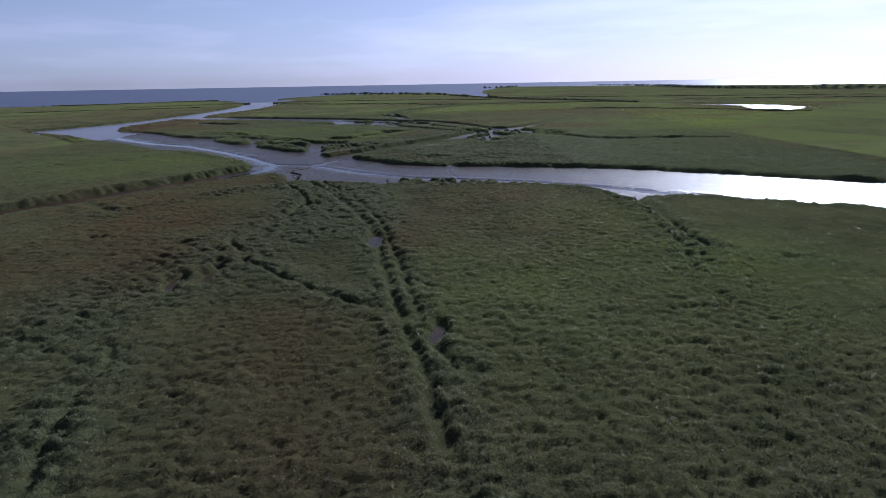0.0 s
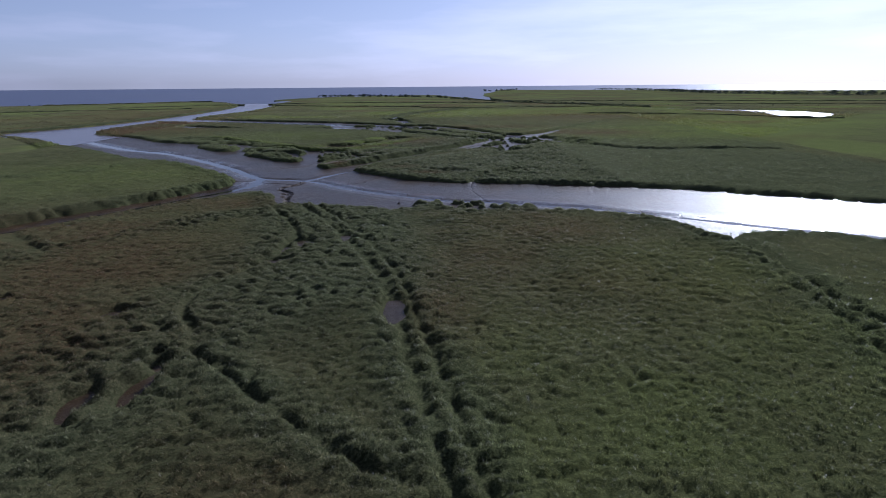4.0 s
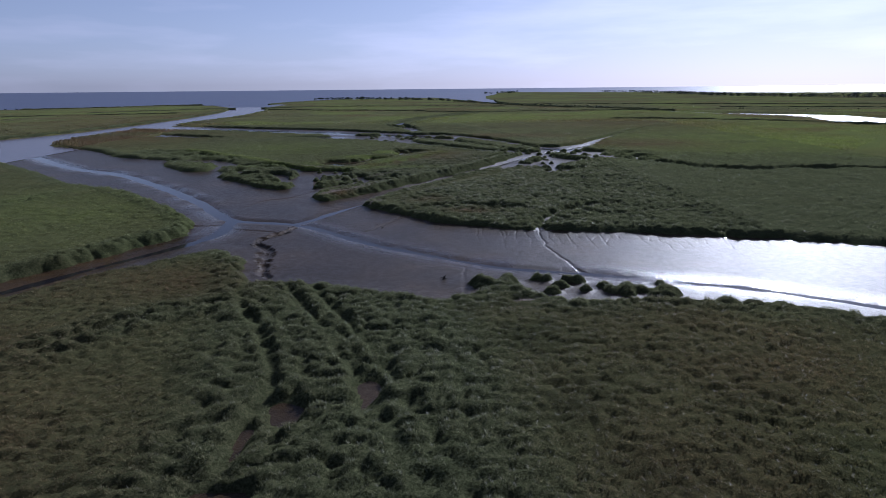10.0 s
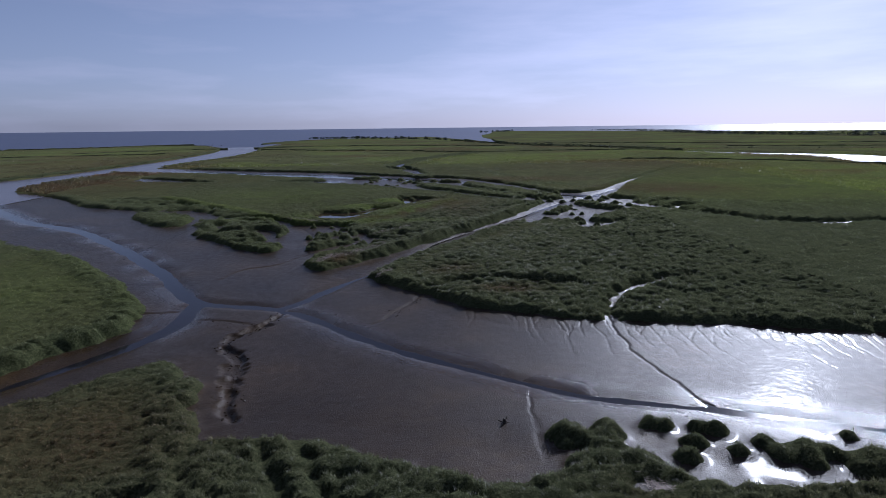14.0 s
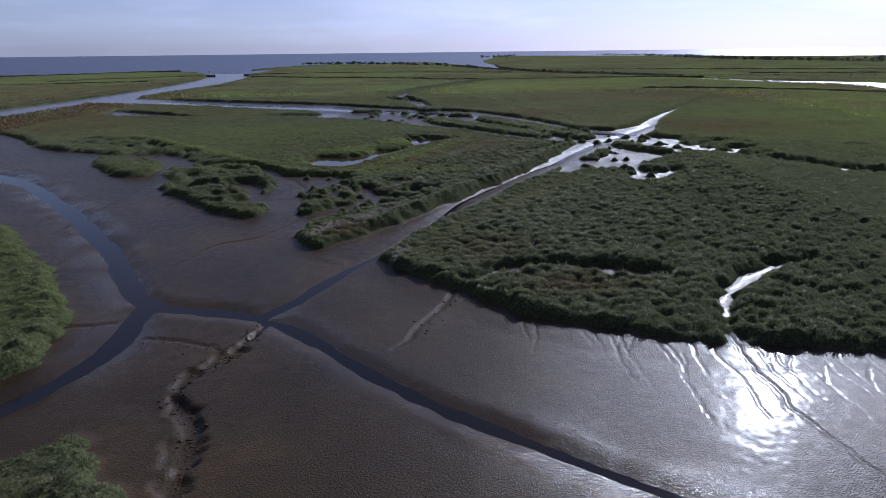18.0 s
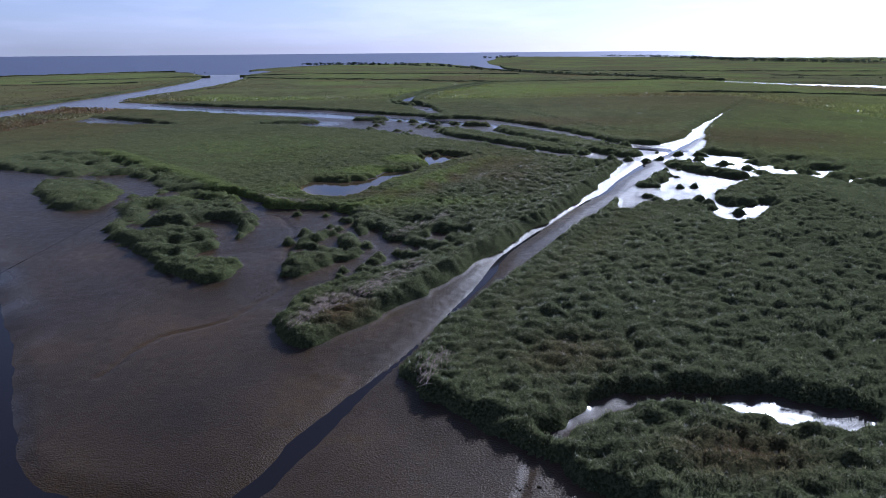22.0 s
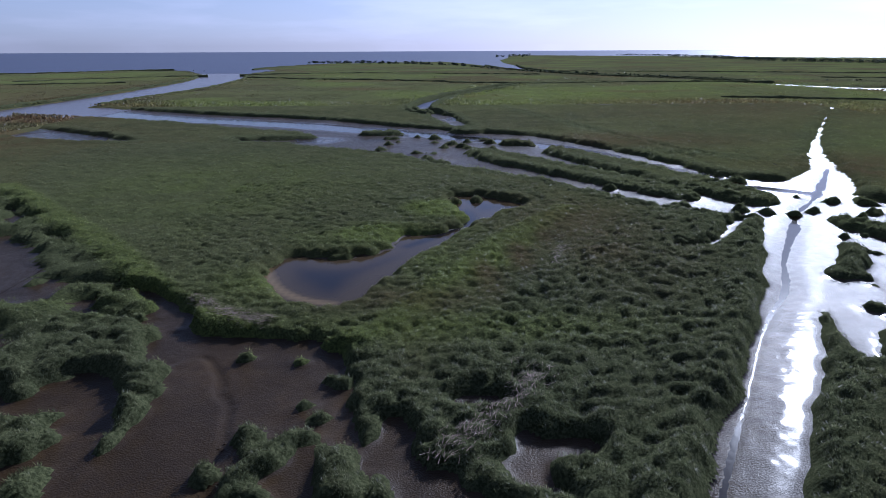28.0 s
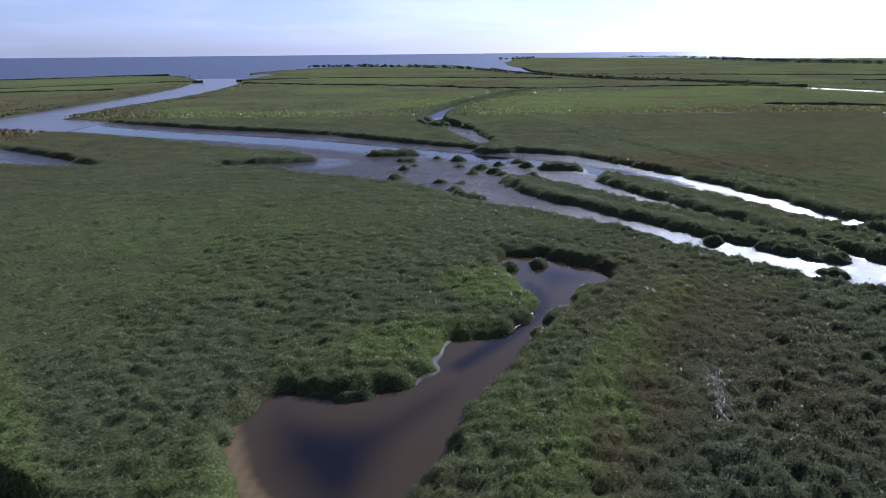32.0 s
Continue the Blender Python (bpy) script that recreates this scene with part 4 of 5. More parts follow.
last = []
for j in range(veg.shape[0]):
    edge = np.flatnonzero(np.diff(np.concatenate([[0], veg[j].astype(np.int8), [0]])))
    runs = []
    for a, b in zip(edge[::2], edge[1::2]):
        mine = 0
        for c, d, lab in last:
            if c < b and d > a:
                r = root(lab)
                if mine and r != mine:
                    parent_of[r] = mine
                mine = mine or r
        if not mine:
            parent_of.append(len(parent_of))
            mine = len(parent_of) - 1
        runs.append((a, b, mine))
        labels[j, a:b] = mine
    last = runs
labels = np.array([root(a) for a in range(len(parent_of))])[labels]
count = np.bincount(labels.ravel())


def label_at(x, y):
    i = np.clip(np.rint((x - CX0) / CRES).astype(int), 0, labels.shape[1] - 1)
    j = np.clip(np.rint((y - CY0) / CRES).astype(int), 0, labels.shape[0] - 1)
    return labels[j, i]


def label_near(x, y):
    lab = label_at(x, y)
    for dx, dy in ((0.5, 0), (-0.5, 0), (0, 0.5), (0, -0.5), (0.5, 0.5), (-0.5, -0.5), (0.5, -0.5), (-0.5, 0.5)):
        lab = np.where(lab == 0, label_at(x + dx, y + dy), lab)
    return lab


canopy = []
for x0, x1, y0, y1, res in ((-62, 36, 22, 292, 0.3), (-62, 36, 16, 22, 0.6), (-112, -62, 60, 200, 0.5), (-149, -112, 60, 200, 0.9), (-149, -62, 16, 60, 0.9), (-149, -62, 200, 438, 0.9), (36, 118, 16, 438, 0.9), (-62, 36, 292, 438, 0.7)):
    x, y, faces = sheet(np.linspace(x0, x1, int((x1 - x0) / res) + 1), np.linspace(y0, y1, int((y1 - y0) / res) + 1))
    keep = (sample(OPEN, x, y) < 0.0).ravel()[faces].any(1)
    v, f, _ = cut(np.stack([x, y, np.zeros_like(x)], -1).reshape(-1, 3), faces, keep)
    v[:, 2] = SOIL + 0.02 + grass_height(v[:, 0], v[:, 1]) - 0.35 * smooth(-0.3, 0.3, sample(OPEN, v[:, 0], v[:, 1]))
    canopy.append((v, f, label_near(v[f].mean(1)[:, 0], v[f].mean(1)[:, 1])))

rng = np.random.default_rng(4)


def view_range(x, y):
    """Rough distance from which a place on the plan is passed."""
    side = np.abs(x + 0.155 * np.minimum(y, 219)) / 0.66
    return np.maximum(np.maximum(36.0, side), y - 205)


HRES = 0.25
hx, hy = np.meshgrid(np.arange(CX0, CX1, HRES), np.arange(CY0, CY1, HRES))
TOPS = grass_height(hx, hy)


def tops(x, y):
    u = np.clip((x - CX0) / HRES, 0, TOPS.shape[1] - 1.001)
    v = np.clip((y - CY0) / HRES, 0, TOPS.shape[0] - 1.001)
    i, j = u.astype(int), v.astype(int)
    u, v = u - i, v - j
    return (TOPS[j, i] * (1 - u) + TOPS[j, i + 1] * u) * (1 - v) + (TOPS[j + 1, i] * (1 - u) + TOPS[j + 1, i + 1] * u) * v


BLADES_EACH = 9


def blade_batch(x0, x1, y0, y1, density):
    """Grass in small domed tufts; each blade leans out from the middle of its tuft."""
    n = int((x1 - x0) * (y1 - y0) * density / BLADES_EACH)
    x, y = rng.uniform(x0, x1, n), rng.uniform(y0, y1, n)
    far = view_range(x, y) / 36.0
    h0 = tops(x, y)
    # tufts crowd on the tussock heads and thin out between them
    crest = h0 - 0.25 * (tops(x + 0.9, y) + tops(x - 0.9, y) + tops(x, y + 0.9) + tops(x, y - 0.9))
    thick = np.clip(1.0 - 0.25 * sample(REED, x, y) + 2.0 * crest, 0.25, 1.0)
    keep = (rng.random(n) < far**-1.8 * thick) & (sample(OPEN, x, y) < -0.15) & (sample(BAREF, x, y) < 0.0) & (sample(TRACKF, x, y) < -0.05)
    x, y, far, h0, thick = x[keep], y[keep], far[keep] ** 0.55, h0[keep], thick[keep]
    down_x, down_y = (h0 - tops(x + 0.25, y)) / 0.25, (h0 - tops(x, y + 0.25)) / 0.25
    reed, home, tone = sample(REED, x, y), label_near(x, y), rng.random(len(x))
    wide, rise = rng.uniform(0.17, 0.34, len(x)) * far, rng.uniform(0.0, 0.08, len(x))
    x, y, far, h0, thick, down_x, down_y, reed, home, tone, wide, rise = [np.repeat(q, BLADES_EACH) for q in (x, y, far, h0, thick, down_x, down_y, reed, home, tone, wide, rise)]
    a, r = rng.uniform(0, 2 * np.pi, len(x)), np.sqrt(rng.random(len(x)))
    ox, oy = np.cos(a) * r, np.sin(a) * r
    px, py = x + ox * wide, y + oy * wide
    h = rng.uniform(0.08, 0.2, len(x)) * (0.6 + 0.3 * reed + 0.3 * thick) * np.minimum(far, 1.25)
    # the wind has laid them over towards the south-west
    dx, dy = 1.3 * ox + 0.9 * np.clip(down_x, -2, 2) + rng.normal(0, 0.4, len(x)) - 0.35, 1.3 * oy + 0.9 * np.clip(down_y, -2, 2) + rng.normal(0, 0.4, len(x)) - 0.2
    q = np.hypot(dx, dy) + 1e-6
    dx, dy, lean = dx / q, dy / q, rng.uniform(0.3, 1.1, len(x)) * h
    w = 0.05 * far * rng.uniform(0.6, 1.4, len(x)) / 2
    base = SOIL + h0 - 0.06 + rise * (0.4 + 0.6 * reed) + (0.4 * wide) * (1 - r * r) - (down_x * ox + down_y * oy) * wide
    p0 = np.stack([px - dy * w, py + dx * w, base], -1)
    p1 = np.stack([px + dy * w, py - dx * w, base], -1)
    p2 = np.stack([px + dx * lean, py + dy * lean, base + h], -1)
    nrm = np.stack([1.15 * down_x + 0.8 * ox + rng.normal(0, 0.25, len(x)), 1.15 * down_y + 0.8 * oy + rng.normal(0, 0.25, len(x)), np.ones(len(x))], -1)
    nrm /= np.linalg.norm(nrm, axis=1)[:, None]
    return np.stack([p0, p1, p2, nrm, np.stack([tone] * 3, -1)], 1), home


batches = [blade_batch(-149, 118, y0, y0 + 42.2, 76) for y0 in np.arange(17, 435, 42.2)]

blade_tri, blade_lab = np.concatenate([q[0] for q in batches]), np.concatenate([q[1] for q in batches])
order = np.argsort(blade_lab, kind="stable")
blade_tri, blade_lab = blade_tri[order], blade_lab[order]
for lab in np.unique(labels)[1:]:
    size = count[lab] * CRES * CRES
    if size < 0.5:
        continue
    jj, ii = np.nonzero(labels == lab)
    cx, cy = CX0 + CRES * ii.mean(), CY0 + CRES * jj.mean()
    is_reed = REED[jj, ii].mean() > 0.5
    verts, quads, n = [], [], 0
    for v, f, lb in canopy:
        m = lb == lab
        if m.any():
            vv, ff, _ = cut(v, f, m)
            verts.append(vv), quads.append(ff + n)
            n += len(vv)
    if not verts:
        continue
    v, f = np.concatenate(verts), np.concatenate(quads)
    if size > 2500:
        name, text, cat, kind = "marsh_grass", "low green and brown salt marsh grass beside the creeks", "grass", "stuff"
    elif size > 150:
        name, text, cat, kind = "reed_bed", "dense green reeds in rounded tussocks edged by wet mud", "reeds", "stuff"
    else:
        name, text, cat, kind = "reed_tussock", "rounded green reed tussock standing in wet mud", "reeds", ""
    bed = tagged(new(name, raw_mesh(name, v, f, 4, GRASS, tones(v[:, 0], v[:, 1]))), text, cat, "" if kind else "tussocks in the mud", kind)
    tri = blade_tri[np.searchsorted(blade_lab, lab, "left") : np.searchsorted(blade_lab, lab, "right")]
    if len(tri):
        flat, lie = tri[:, :3].reshape(-1, 3), np.repeat(tri[:, 3], 3, axis=0)
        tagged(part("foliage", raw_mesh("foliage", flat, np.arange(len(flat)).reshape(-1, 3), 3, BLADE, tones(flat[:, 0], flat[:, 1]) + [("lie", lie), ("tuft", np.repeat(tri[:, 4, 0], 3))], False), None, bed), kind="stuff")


# ---- coarse tufts over the grassland beyond ----
def far_tufts(many, seed):
    g = np.random.default_rng(seed)
    d = 105 / (1 - g.random(many) * 0.87)
    q = g.uniform(radians(-44), radians(44), many)
    x, y = -22 + d * np.sin(q), 120 + d * np.cos(q)
    core = (x > CX0) & (x < CX1) & (y < CY1)
    keep = ~core & (open_field(x, y, False) < -1.5)
    x, y, d = x[keep], y[keep], d[keep]
    clump = smooth(0.35, 0.65, fbm(x, y * 0.7, 5.0, 81, 3))
    n = len(x)
    h, a = g.uniform(0.1, 0.4, n) * (0.4 + 0.9 * clump), g.uniform(0, 2 * np.pi, n)
    w = g.uniform(0.2, 0.5, n) * np.clip(d / 300, 0.6, 1.8)
    z = np.full(n, -0.25)
    off = np.stack([np.cos(a) * w, np.sin(a) * w], -1)
    low = np.stack([x, y, z], -1)
    p0, p1, p2 = low.copy(), low.copy(), low.copy()
    p0[:, :2] += off
    p1[:, :2] -= off
    p2[:, 0] += g.normal(0, 0.3, n)
    p2[:, 1] += g.normal(0, 0.3, n)
    p2[:, 2] += 0.45 + h
    lie = np.stack([g.normal(0, 0.6, n), g.normal(0, 0.6, n), np.ones(n)], -1)
    lie /= np.linalg.norm(lie, axis=1)[:, None]
    v = np.stack([p0, p1, p2], 1).reshape(-1, 3)
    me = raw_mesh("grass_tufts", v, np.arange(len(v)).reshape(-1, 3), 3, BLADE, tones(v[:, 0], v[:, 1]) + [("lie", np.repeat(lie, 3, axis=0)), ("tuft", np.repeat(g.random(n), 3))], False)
    tagged(new("grass_tufts", me), "coarse green grass tufts over the far salt marsh", "grass", kind="stuff")


far_tufts(480000, 9)


# ---- driftwood in the mud ----
def bark_material():
    m, nt, ln, bs = nodes_of("weathered_wood")
    n = noise_node(nt, ln, position(nt), 9.0, 5)
    ln.new(ramp(nt, ln, n.outputs["Fac"], [(0.3, (0.030, 0.024, 0.018)), (0.7, (0.085, 0.068, 0.050))]).outputs[0], bs.inputs["Base Color"])
    ln.new(bump_node(nt, ln, n.outputs["Fac"], 0.6, 0.03), bs.inputs["Normal"])
    bs.inputs["Roughness"].default_value = 0.8
    return m


BARK = bark_material()


def limb(bm, a, b, ra, rb, sides=7, steps=4, bend=0.0, seed=0):
    """A tapered, slightly crooked limb from a to b."""
    rnd = random.Random(seed)
    a, b = Vector(a), Vector(b)
    axis = (b - a).normalized()
    side = axis.orthogonal().normalized()
    other = axis.cross(side)
    rings = []
    for i in range(steps + 1):
        t = i / steps
        mid = a.lerp(b, t) + (side * rnd.uniform(-1, 1) + other * rnd.uniform(-1, 1)) * bend * (0.0 if i in (0, steps) else 1.0)
        r = ra + (rb - ra) * t
        rings.append([bm.verts.new(mid + (side * math.cos(q) + other * math.sin(q)) * r * rnd.uniform(0.85, 1.15)) for q in [2 * math.pi * k / sides for k in range(sides)]])
    for lo, hi in zip(rings, rings[1:]):
        for k in range(sides):
            bm.faces.new((lo[k], lo[(k + 1) % sides], hi[(k + 1) % sides], hi[k]))
    bm.faces.new(rings[0][::-1]), bm.faces.new(rings[-1])


def stump(x, y, size):
    z = float(mud_height(np.array([x]), np.array([y]))[0])
    base = tagged(new("tree_stump"), "dark weathered stump with broken roots stuck in wet mud", "stump")
    base.location = (x, y, z - 0.05)
    bm = bmesh.new()
    limb(bm, (0, 0, -0.1), (0.1, 0.05, 0.75 * size), 0.30 * size, 0.16 * size, 9, 5, 0.05, 3)
    part("trunk", bm, BARK, base)
    for n, (dx, dy, dz) in enumerate(((0.8, 0.2, 0.12), (-0.6, 0.5, 0.25), (-0.3, -0.7, 0.1), (0.5, 0.3, 0.9))):
        bm = bmesh.new()
        limb(bm, (0, 0, 0.2 * size), (dx * size, dy * size, dz * size), 0.12 * size, 0.04 * size, 6, 4, 0.06, n)
        part("root" if n < 3 else "branch", bm, BARK, base)


stump(-12.9, 141.3, 0.6)


# ---- far trees ----
def leaf_material():
    m, nt, ln, bs = nodes_of("dark_foliage")
    n = noise_node(nt, ln, position(nt), 0.5, 3)
    ln.new(ramp(nt, ln, n.outputs["Fac"], [(0.3, (0.018, 0.030, 0.012)), (0.7, (0.040, 0.060, 0.022))]).outputs[0], bs.inputs["Base Color"])
    bs.inputs["Roughness"].default_value, bs.inputs["Specular IOR Level"].default_value = 0.7, 0.1
    return m


LEAF = leaf_material()


def tree_model(seed, height, spread, leaves):
    rnd = random.Random(seed)
    base = tagged(new("tree"), "distant dark green tree on the marsh edge", "tree", "trees of the far shore")
    bm = bmesh.new()
    limb(bm, (0, 0, -0.5), (0.2, 0, height * 0.6), height * 0.03, height * 0.012, 6, 4, 0.1, seed)
    for n in range(5):
        q = n * 1.3 + rnd.random()
        limb(bm, (0.1, 0, height * (0.2 + 0.07 * n)), (math.cos(q) * spread * 0.6, math.sin(q) * spread * 0.6, height * (0.45 + 0.08 * n)), height * 0.012, height * 0.004, 5, 2, 0.05, n)
    part("trunk", bm, BARK, base)
    verts, faces = [], []
    knots = [(rnd.gauss(0, 0.42) * spread, rnd.gauss(0, 0.42) * spread, height * rnd.uniform(0.08, 0.85)) for _ in range(11)]
    for _ in range(leaves):
        kx, ky, kz = rnd.choice(knots)
        c = Vector((kx + rnd.gauss(0, 0.22) * spread, ky + rnd.gauss(0, 0.22) * spread, max(0.2, min(height, kz + rnd.gauss(0, 0.10) * height))))
        s = height * rnd.uniform(0.05, 0.10)
        u = Vector((rnd.gauss(0, 1), rnd.gauss(0, 1), rnd.gauss(0, 0.6))).normalized()
        w = u.orthogonal().normalized()
        k = len(verts)
        verts += [tuple(c + u * s), tuple(c + w * s * 0.7), tuple(c - u * s), tuple(c - w * s * 0.7)]
        faces.append((k, k + 1, k + 2, k + 3))
    part("crown", raw_mesh("crown", np.array(verts), np.array(faces), 4, LEAF, (), False), None, base)
    return base


rnd = random.Random(11)
MODELS = [tree_model(s, 1.0, 0.46, 240) for s in range(4)]
# rows of trees: start, end, how many, heights, scatter
TREE_ROWS = [((-221, 1177), (-160, 1178), 14, (5, 9), 8), ((-160, 1176), (-68, 1112), 16, (5, 10), 10), ((-68, 1112), (7, 1003), 12, (4, 8), 8), ((7, 1003), (40, 862), 16, (3, 6), 6),
    ((40, 835), (106, 722), 22, (2.5, 5), 6), ((106, 722), (150, 655), 14, (2.5, 5), 5), ((150, 655), (330, 560), 12, (1.5, 3), 5), ((130, 1700), (250, 2000), 10, (8, 13), 30), ((480, 1920), (538, 1770), 14, (8, 12), 20),
    ((538, 1770), (535, 1501), 20, (8, 13), 20), ((535, 1501), (500, 1180), 40, (8, 13), 22), ((500, 1180), (560, 960), 40, (7, 12), 22), ((560, 960), (760, 860), 36, (7, 12), 25), ((760, 860), (1100, 800), 30, (7, 12), 25),
    ((-520, 760), (-420, 790), 3, (2, 4), 6), ((-360, 875), (-260, 850), 4, (2, 3), 5), ((-60, 1120), (20, 980), 6, (6, 10), 6)]
belt_v, belt_f, belt_n = [], [], 0
crown = [c for c in MODELS[0].children if c.name.startswith("crown")][0].data
crown_v = np.array([v.co for v in crown.vertices])[:320]
crown_f = np.array([q.vertices[:] for q in crown.polygons])[:80]
for n, ((ax, ay), (bx, by), many, (lo, hi), scatter) in enumerate(TREE_ROWS):
    joined = ax > 470
    many = int(many * (2.6 if joined else 1.7))
    for k in range(many):
        t = (k + rnd.uniform(0.1, 0.9)) / many
        s = rnd.uniform(lo, hi) * (0.55 if joined else 0.5)
        px, py, turn = ax + (bx - ax) * t + rnd.gauss(0, scatter * 0.5), ay + (by - ay) * t + rnd.gauss(0, scatter), rnd.uniform(0, 360)
        wide = s * rnd.uniform(1.1, 1.7)
        if joined:
            q = radians(turn)
            v = crown_v @ np.array([[math.cos(q), math.sin(q), 0], [-math.sin(q), math.cos(q), 0], [0, 0, 1]])
            belt_v.append(v * (wide, wide, s) + (px, py, -0.3))
            belt_f.append(crown_f + belt_n)
            belt_n += len(v)
        else:
            copy_thing(MODELS[k % 4], pose(px, py, -0.2, 0, 0, turn)).scale = (wide, wide, s)
tagged(new("woodland", raw_mesh("woodland", np.concatenate(belt_v), np.concatenate(belt_f), 4, LEAF, (), False)), "dark green belt of distant woodland along the shore", "trees", kind="stuff")
for n, ob in enumerate(MODELS):
    ob.matrix_basis = pose(575 + 14 * n, 930 - 6 * n, -0.2)
    ob.scale = (12, 12, 9)


# ---- ragged reed fringes added along far creeks, and for the shadow lines of ditches ----
def reed_row(points, width, height, seed):
    p = rounded([(x, y, 0.0) for x, y in points], False, 2)[:, :2]
    leg = np.concatenate([[0], np.cumsum(np.hypot(*np.diff(p, axis=0).T))])
    s = np.arange(0, leg[-1], 1.6)
    cx, cy = np.interp(s, leg, p[:, 0]), np.interp(s, leg, p[:, 1])
    tx, ty = np.gradient(cx), np.gradient(cy)
    q = np.hypot(tx, ty) + 1e-9
    nx, ny = -ty / q, tx / q
    profile = ((-1.0, -0.45), (-0.75, 0.45), (-0.25, 0.95), (0.25, 1.0), (0.75, 0.5), (1.0, -0.45))
    rings = []
    for k, (off, up) in enumerate(profile):
        wob = 0.5 + 1.0 * fbm(cx + 7 * k, cy, 3.5, seed + k, 2)
        x, y = cx + nx * off * width * wob, cy + ny * off * width * wob
        z = SOIL + height * up * (0.35 + 1.3 * fbm(cx, cy, 5.0, seed + 3 * k, 3)) if up > 0 else np.full(len(s), -1.3)
        rings.append(np.stack([x, y, z], -1))
    v = np.stack(rings, 1)
    n, m = v.shape[:2]
    idx = np.arange(n * m).reshape(n, m)
    f = np.stack([idx[:-1, :-1], idx[1:, :-1], idx[1:, 1:], idx[:-1, 1:]], -1).reshape(-1, 4)
    flat = v.reshape(-1, 3)
    ob = new("reed_fringe", raw_mesh("reed_fringe", flat, f, 4, GRASS, [("dry", np.zeros(len(flat))), ("fresh_lit", np.zeros(len(flat))), ("reed", np.ones(len(flat)))]))
    tagged(ob, "ragged dark green reed fringe added along a far creek bank and ditch line", "reeds", kind="stuff")


def offset_line(points, side):
    p = np.array(points, float)
    t = np.gradient(p[:, :2], axis=0)
    t /= np.hypot(t[:, 0], t[:, 1])[:, None] + 1e-9
    w = p[:, 2:3] + 1.0
    return [tuple(r) for r in p[:, :2] + side * w * np.stack([-t[:, 1], t[:, 0]], -1)]


for n, line in enumerate(([(-224, 333), (-217, 351), (-211, 375), (-206, 400), (-203, 455), (-204, 530), (-207, 575), (-214, 648), (-225, 700), (-240, 760)],
        [(-170, 452), (-170, 500), (-165, 545), (-167, 590), (-171, 632), (-179, 692), (-199, 757)])):
    reed_row(line, 1.4, 0.9, 60 + 10 * n)
for n, (line, lo, hi) in enumerate(((BACK_CREEK, 2, 8), (SLOUGH_N, 1, 8))):
    for side in (-1, 1):
        reed_row(offset_line(line[lo:hi], side), 1.8, 1.3, 100 + 10 * n)
# rows added to draw the dark shadow lines of far ditches the ground lacks
for n, line in enumerate((TRACKS[8], [(-20, 600), (40, 585), (110, 600), (190, 590)], [(70, 800), (180, 770), (330, 720), (600, 640)], [(-330, 640), (-280, 700), (-225, 735)], [(60, 720), (-40, 760), (-130, 775), (-200, 740)],
        [(-480, 775), (-400, 815), (-350, 890), (-320, 900)], [(-235, 905), (-228, 980), (-205, 1080), (-160, 1180)], [(100, 470), (160, 450), (230, 380)], [(250, 640), (420, 600), (640, 560)], [(-400, 560), (-320, 600), (-240, 620)])):
    reed_row([q[:2] for q in line], 1.6, 1.2, 200 + 10 * n)


# ---- clods along the broken mud gully ----
def clods(points, many, seed):
    r = random.Random(seed)
    bm = bmesh.new()
    spots = []
    for _ in range(many):
        k, t = r.randrange(len(points) - 1), r.random()
        spots.append([points[k][n] + (points[k + 1][n] - points[k][n]) * t + r.gauss(0, 0.55) for n in (0, 1)])
    spots = np.array(spots)
    for (px, py), z in zip(spots, mud_height(spots[:, 0], spots[:, 1])):
        s = r.uniform(0.04, 0.11)
        made = bmesh.ops.create_icosphere(bm, subdivisions=1, radius=s, matrix=Matrix.Translation((px, py, z + s * 0.1)) @ Euler((0, 0, r.uniform(0, 6))).to_matrix().to_4x4() @ Matrix.Diagonal((1.5, 0.8, 0.55, 1)))
        for v in made["verts"]:
            v.co += Vector((r.uniform(-1, 1), r.uniform(-1, 1), r.uniform(-1, 1))) * s * 0.25
    me = bpy.data.meshes.new("mud_clods")
    bm.to_mesh(me)
    bm.free()
    me.materials.append(MUD)
    tagged(new("mud_clods", me), "dark broken clods of mud along a gully", "mud", kind="stuff")


clods([(-36.6, 171), (-37.2, 167), (-38.6, 164.5), (-40.2, 161), (-39.6, 158.5), (-37.6, 156.5), (-36.6, 152), (-35.6, 147), (-34.5, 143)], 260, 5)
clods([(-46, 168.3), (-42, 167), (-38.5, 166.3)], 30, 6)
clods([(-42.6, 222), (-41.6, 213), (-40.3, 205), (-42.2, 201)], 40, 7)
clods([(-19.6, 176), (-22.2, 170.6), (-24, 167.5)], 26, 8)


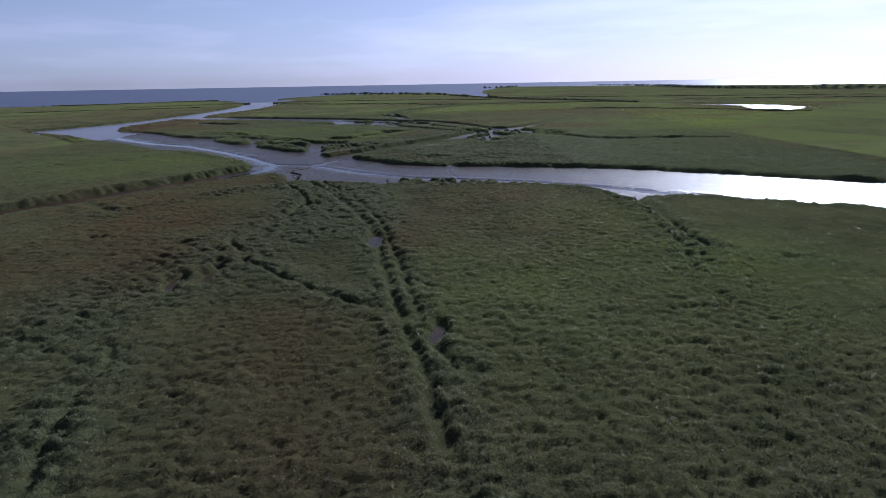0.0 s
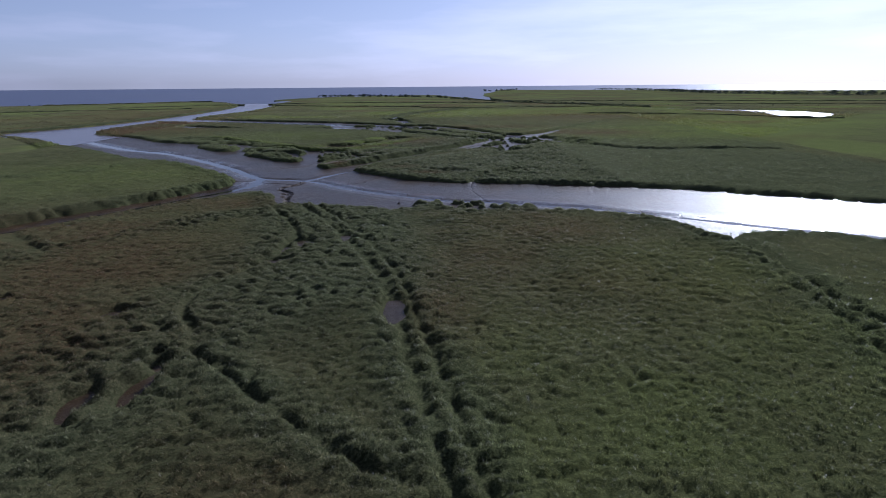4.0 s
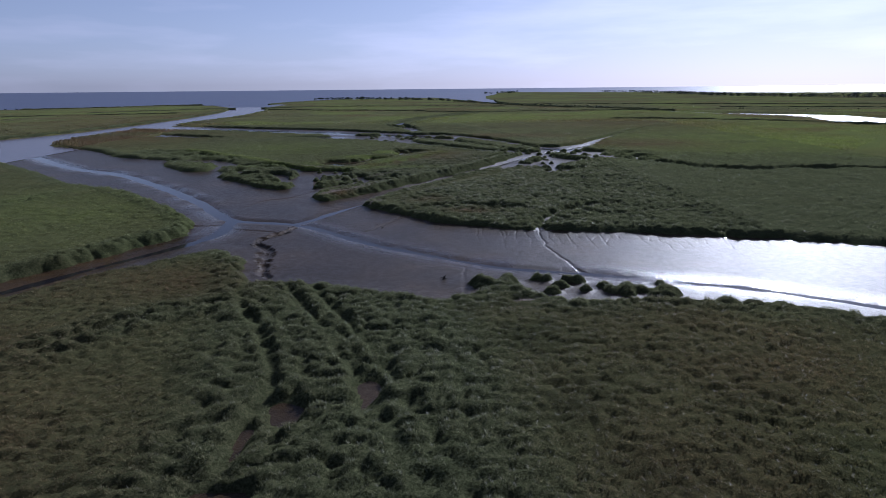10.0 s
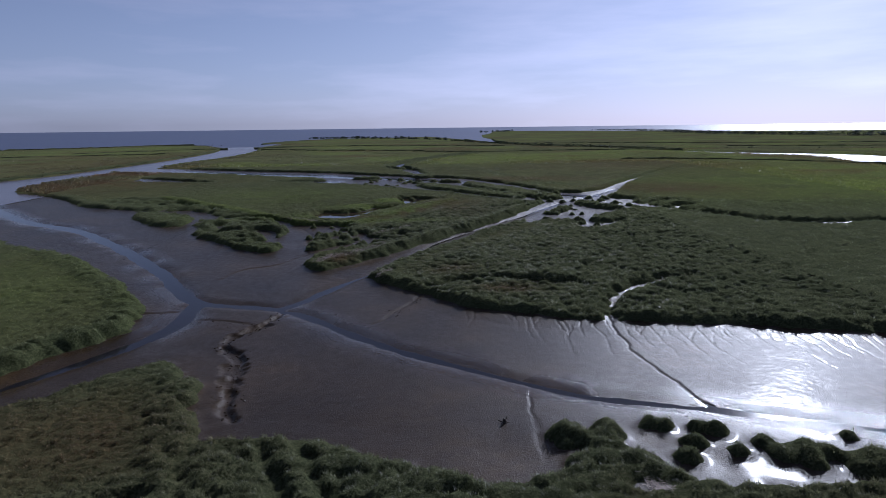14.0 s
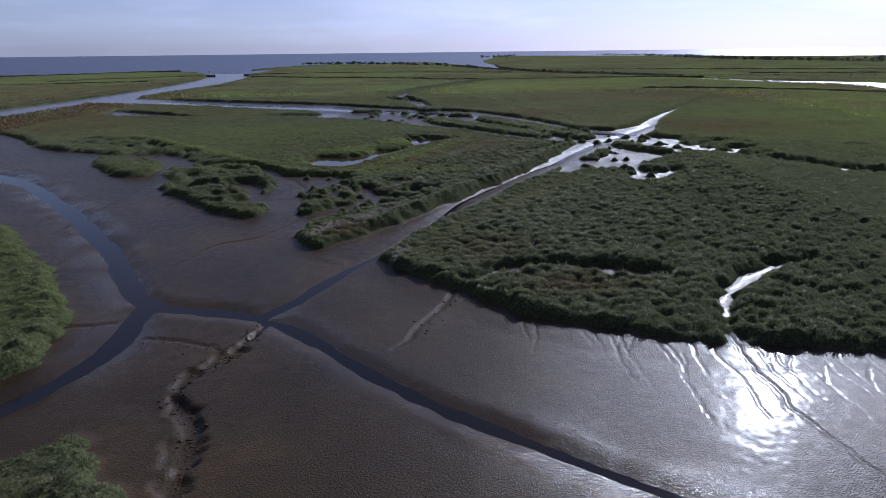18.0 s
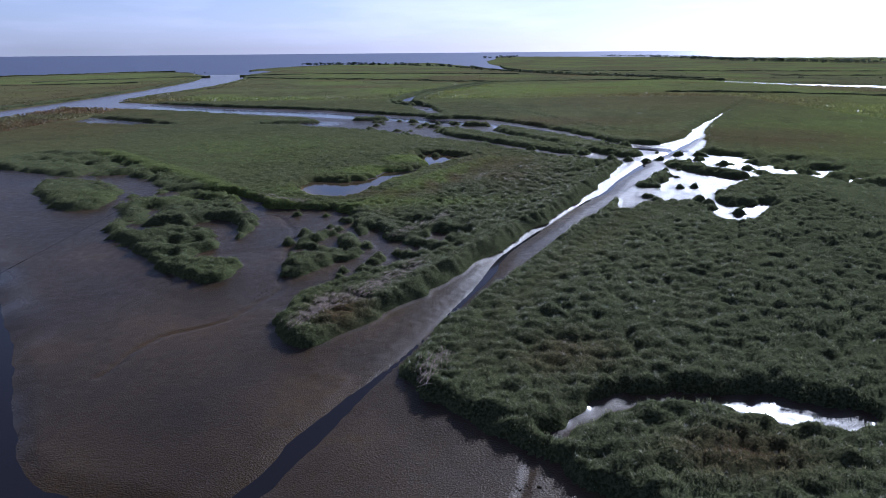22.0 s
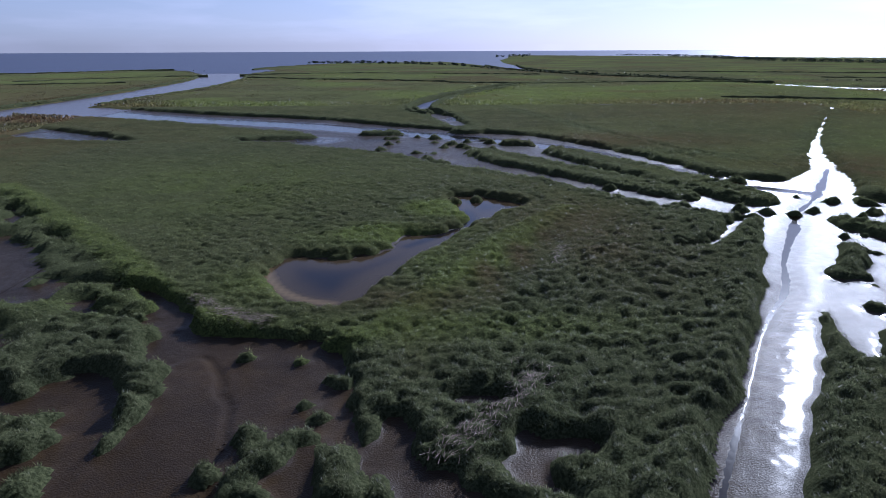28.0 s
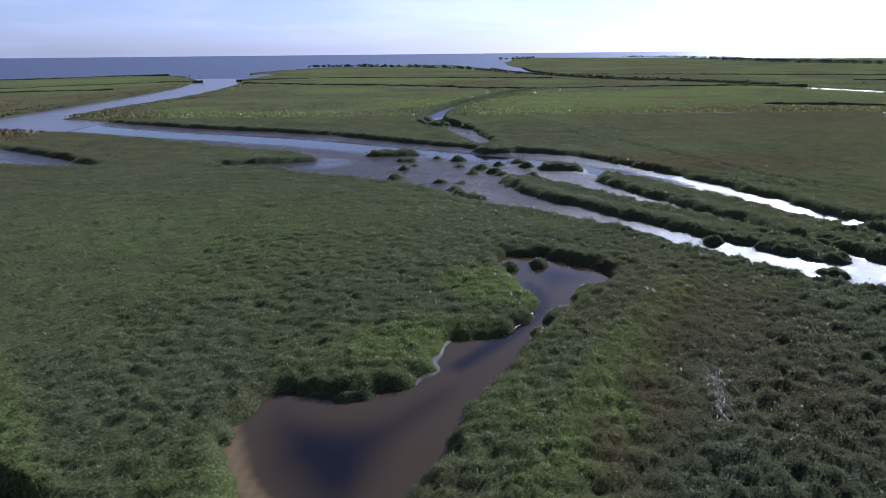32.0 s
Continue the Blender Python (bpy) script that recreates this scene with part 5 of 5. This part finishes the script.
# ---- straw washed up on the reed points ----
def straw_material():
    m, nt, ln, bs = nodes_of("bleached_straw")
    isl = nt.new("ShaderNodeNewGeometry").outputs["Random Per Island"]
    ln.new(ramp(nt, ln, isl, [(0.0, (0.10, 0.068, 0.050)), (0.6, (0.18, 0.125, 0.095)), (1.0, (0.32, 0.25, 0.19))]).outputs[0], bs.inputs["Base Color"])
    bs.inputs["Roughness"].default_value = 0.7
    return m


STRAW = straw_material()


def wrack(points, width, many, seed):
    g = np.random.default_rng(seed)
    p = np.array(points, float)
    k, t = g.integers(0, len(p) - 1, many), g.random((many, 1))
    c = p[k] + (p[k + 1] - p[k]) * t + g.normal(0, width, (many, 2))
    keep = sample(OPEN, c[:, 0], c[:, 1]) < -0.3
    c = c[keep]
    n = len(c)
    z = SOIL + grass_height(c[:, 0], c[:, 1]) + g.uniform(-0.05, 0.12, n)
    along = p[k[keep] + 1] - p[k[keep]]
    a = np.arctan2(along[:, 1], along[:, 0]) + g.normal(0, 0.6, n)
    l, w = g.uniform(0.3, 0.9, n), g.uniform(0.015, 0.035, n)
    d, s = np.stack([np.cos(a), np.sin(a)], -1), np.stack([-np.sin(a), np.cos(a)], -1)
    tips = [np.concatenate([c + d * (u * l)[:, None] + s * (v * w)[:, None], (z + h)[:, None]], 1) for u, v, h in ((-0.5, 1, 0.02), (-0.5, -1, 0.02), (0.5, 0, g.uniform(-0.05, 0.2, n)))]
    v = np.stack(tips, 1).reshape(-1, 3)
    tagged(new("straw_wrack", raw_mesh("straw_wrack", v, np.arange(len(v)).reshape(-1, 3), 3, STRAW, (), False)), "pale dead straw washed onto the reed bank", "straw", kind="stuff")


wrack([(-36.3, 196.2), (-33.3, 198.8), (-30.9, 201.8), (-29.2, 204.5), (-26.1, 209.1)], 0.6, 1500, 1)
wrack([(-36.6, 194), (-35.2, 197.5), (-34.5, 200)], 0.5, 700, 2)
wrack([(-52, 242.5), (-47, 238.5), (-44, 237.5)], 0.5, 900, 3)
wrack([(-27, 183), (-25.6, 186), (-24.2, 189)], 0.4, 350, 4)
wrack([(-17.3, 251), (-15, 257)], 0.35, 120, 5)
wrack([(-4.8, 132.4), (-4.2, 131.2)], 0.3, 200, 6)
wrack([(-30, 219), (-26, 224), (-22, 229)], 0.6, 500, 7)
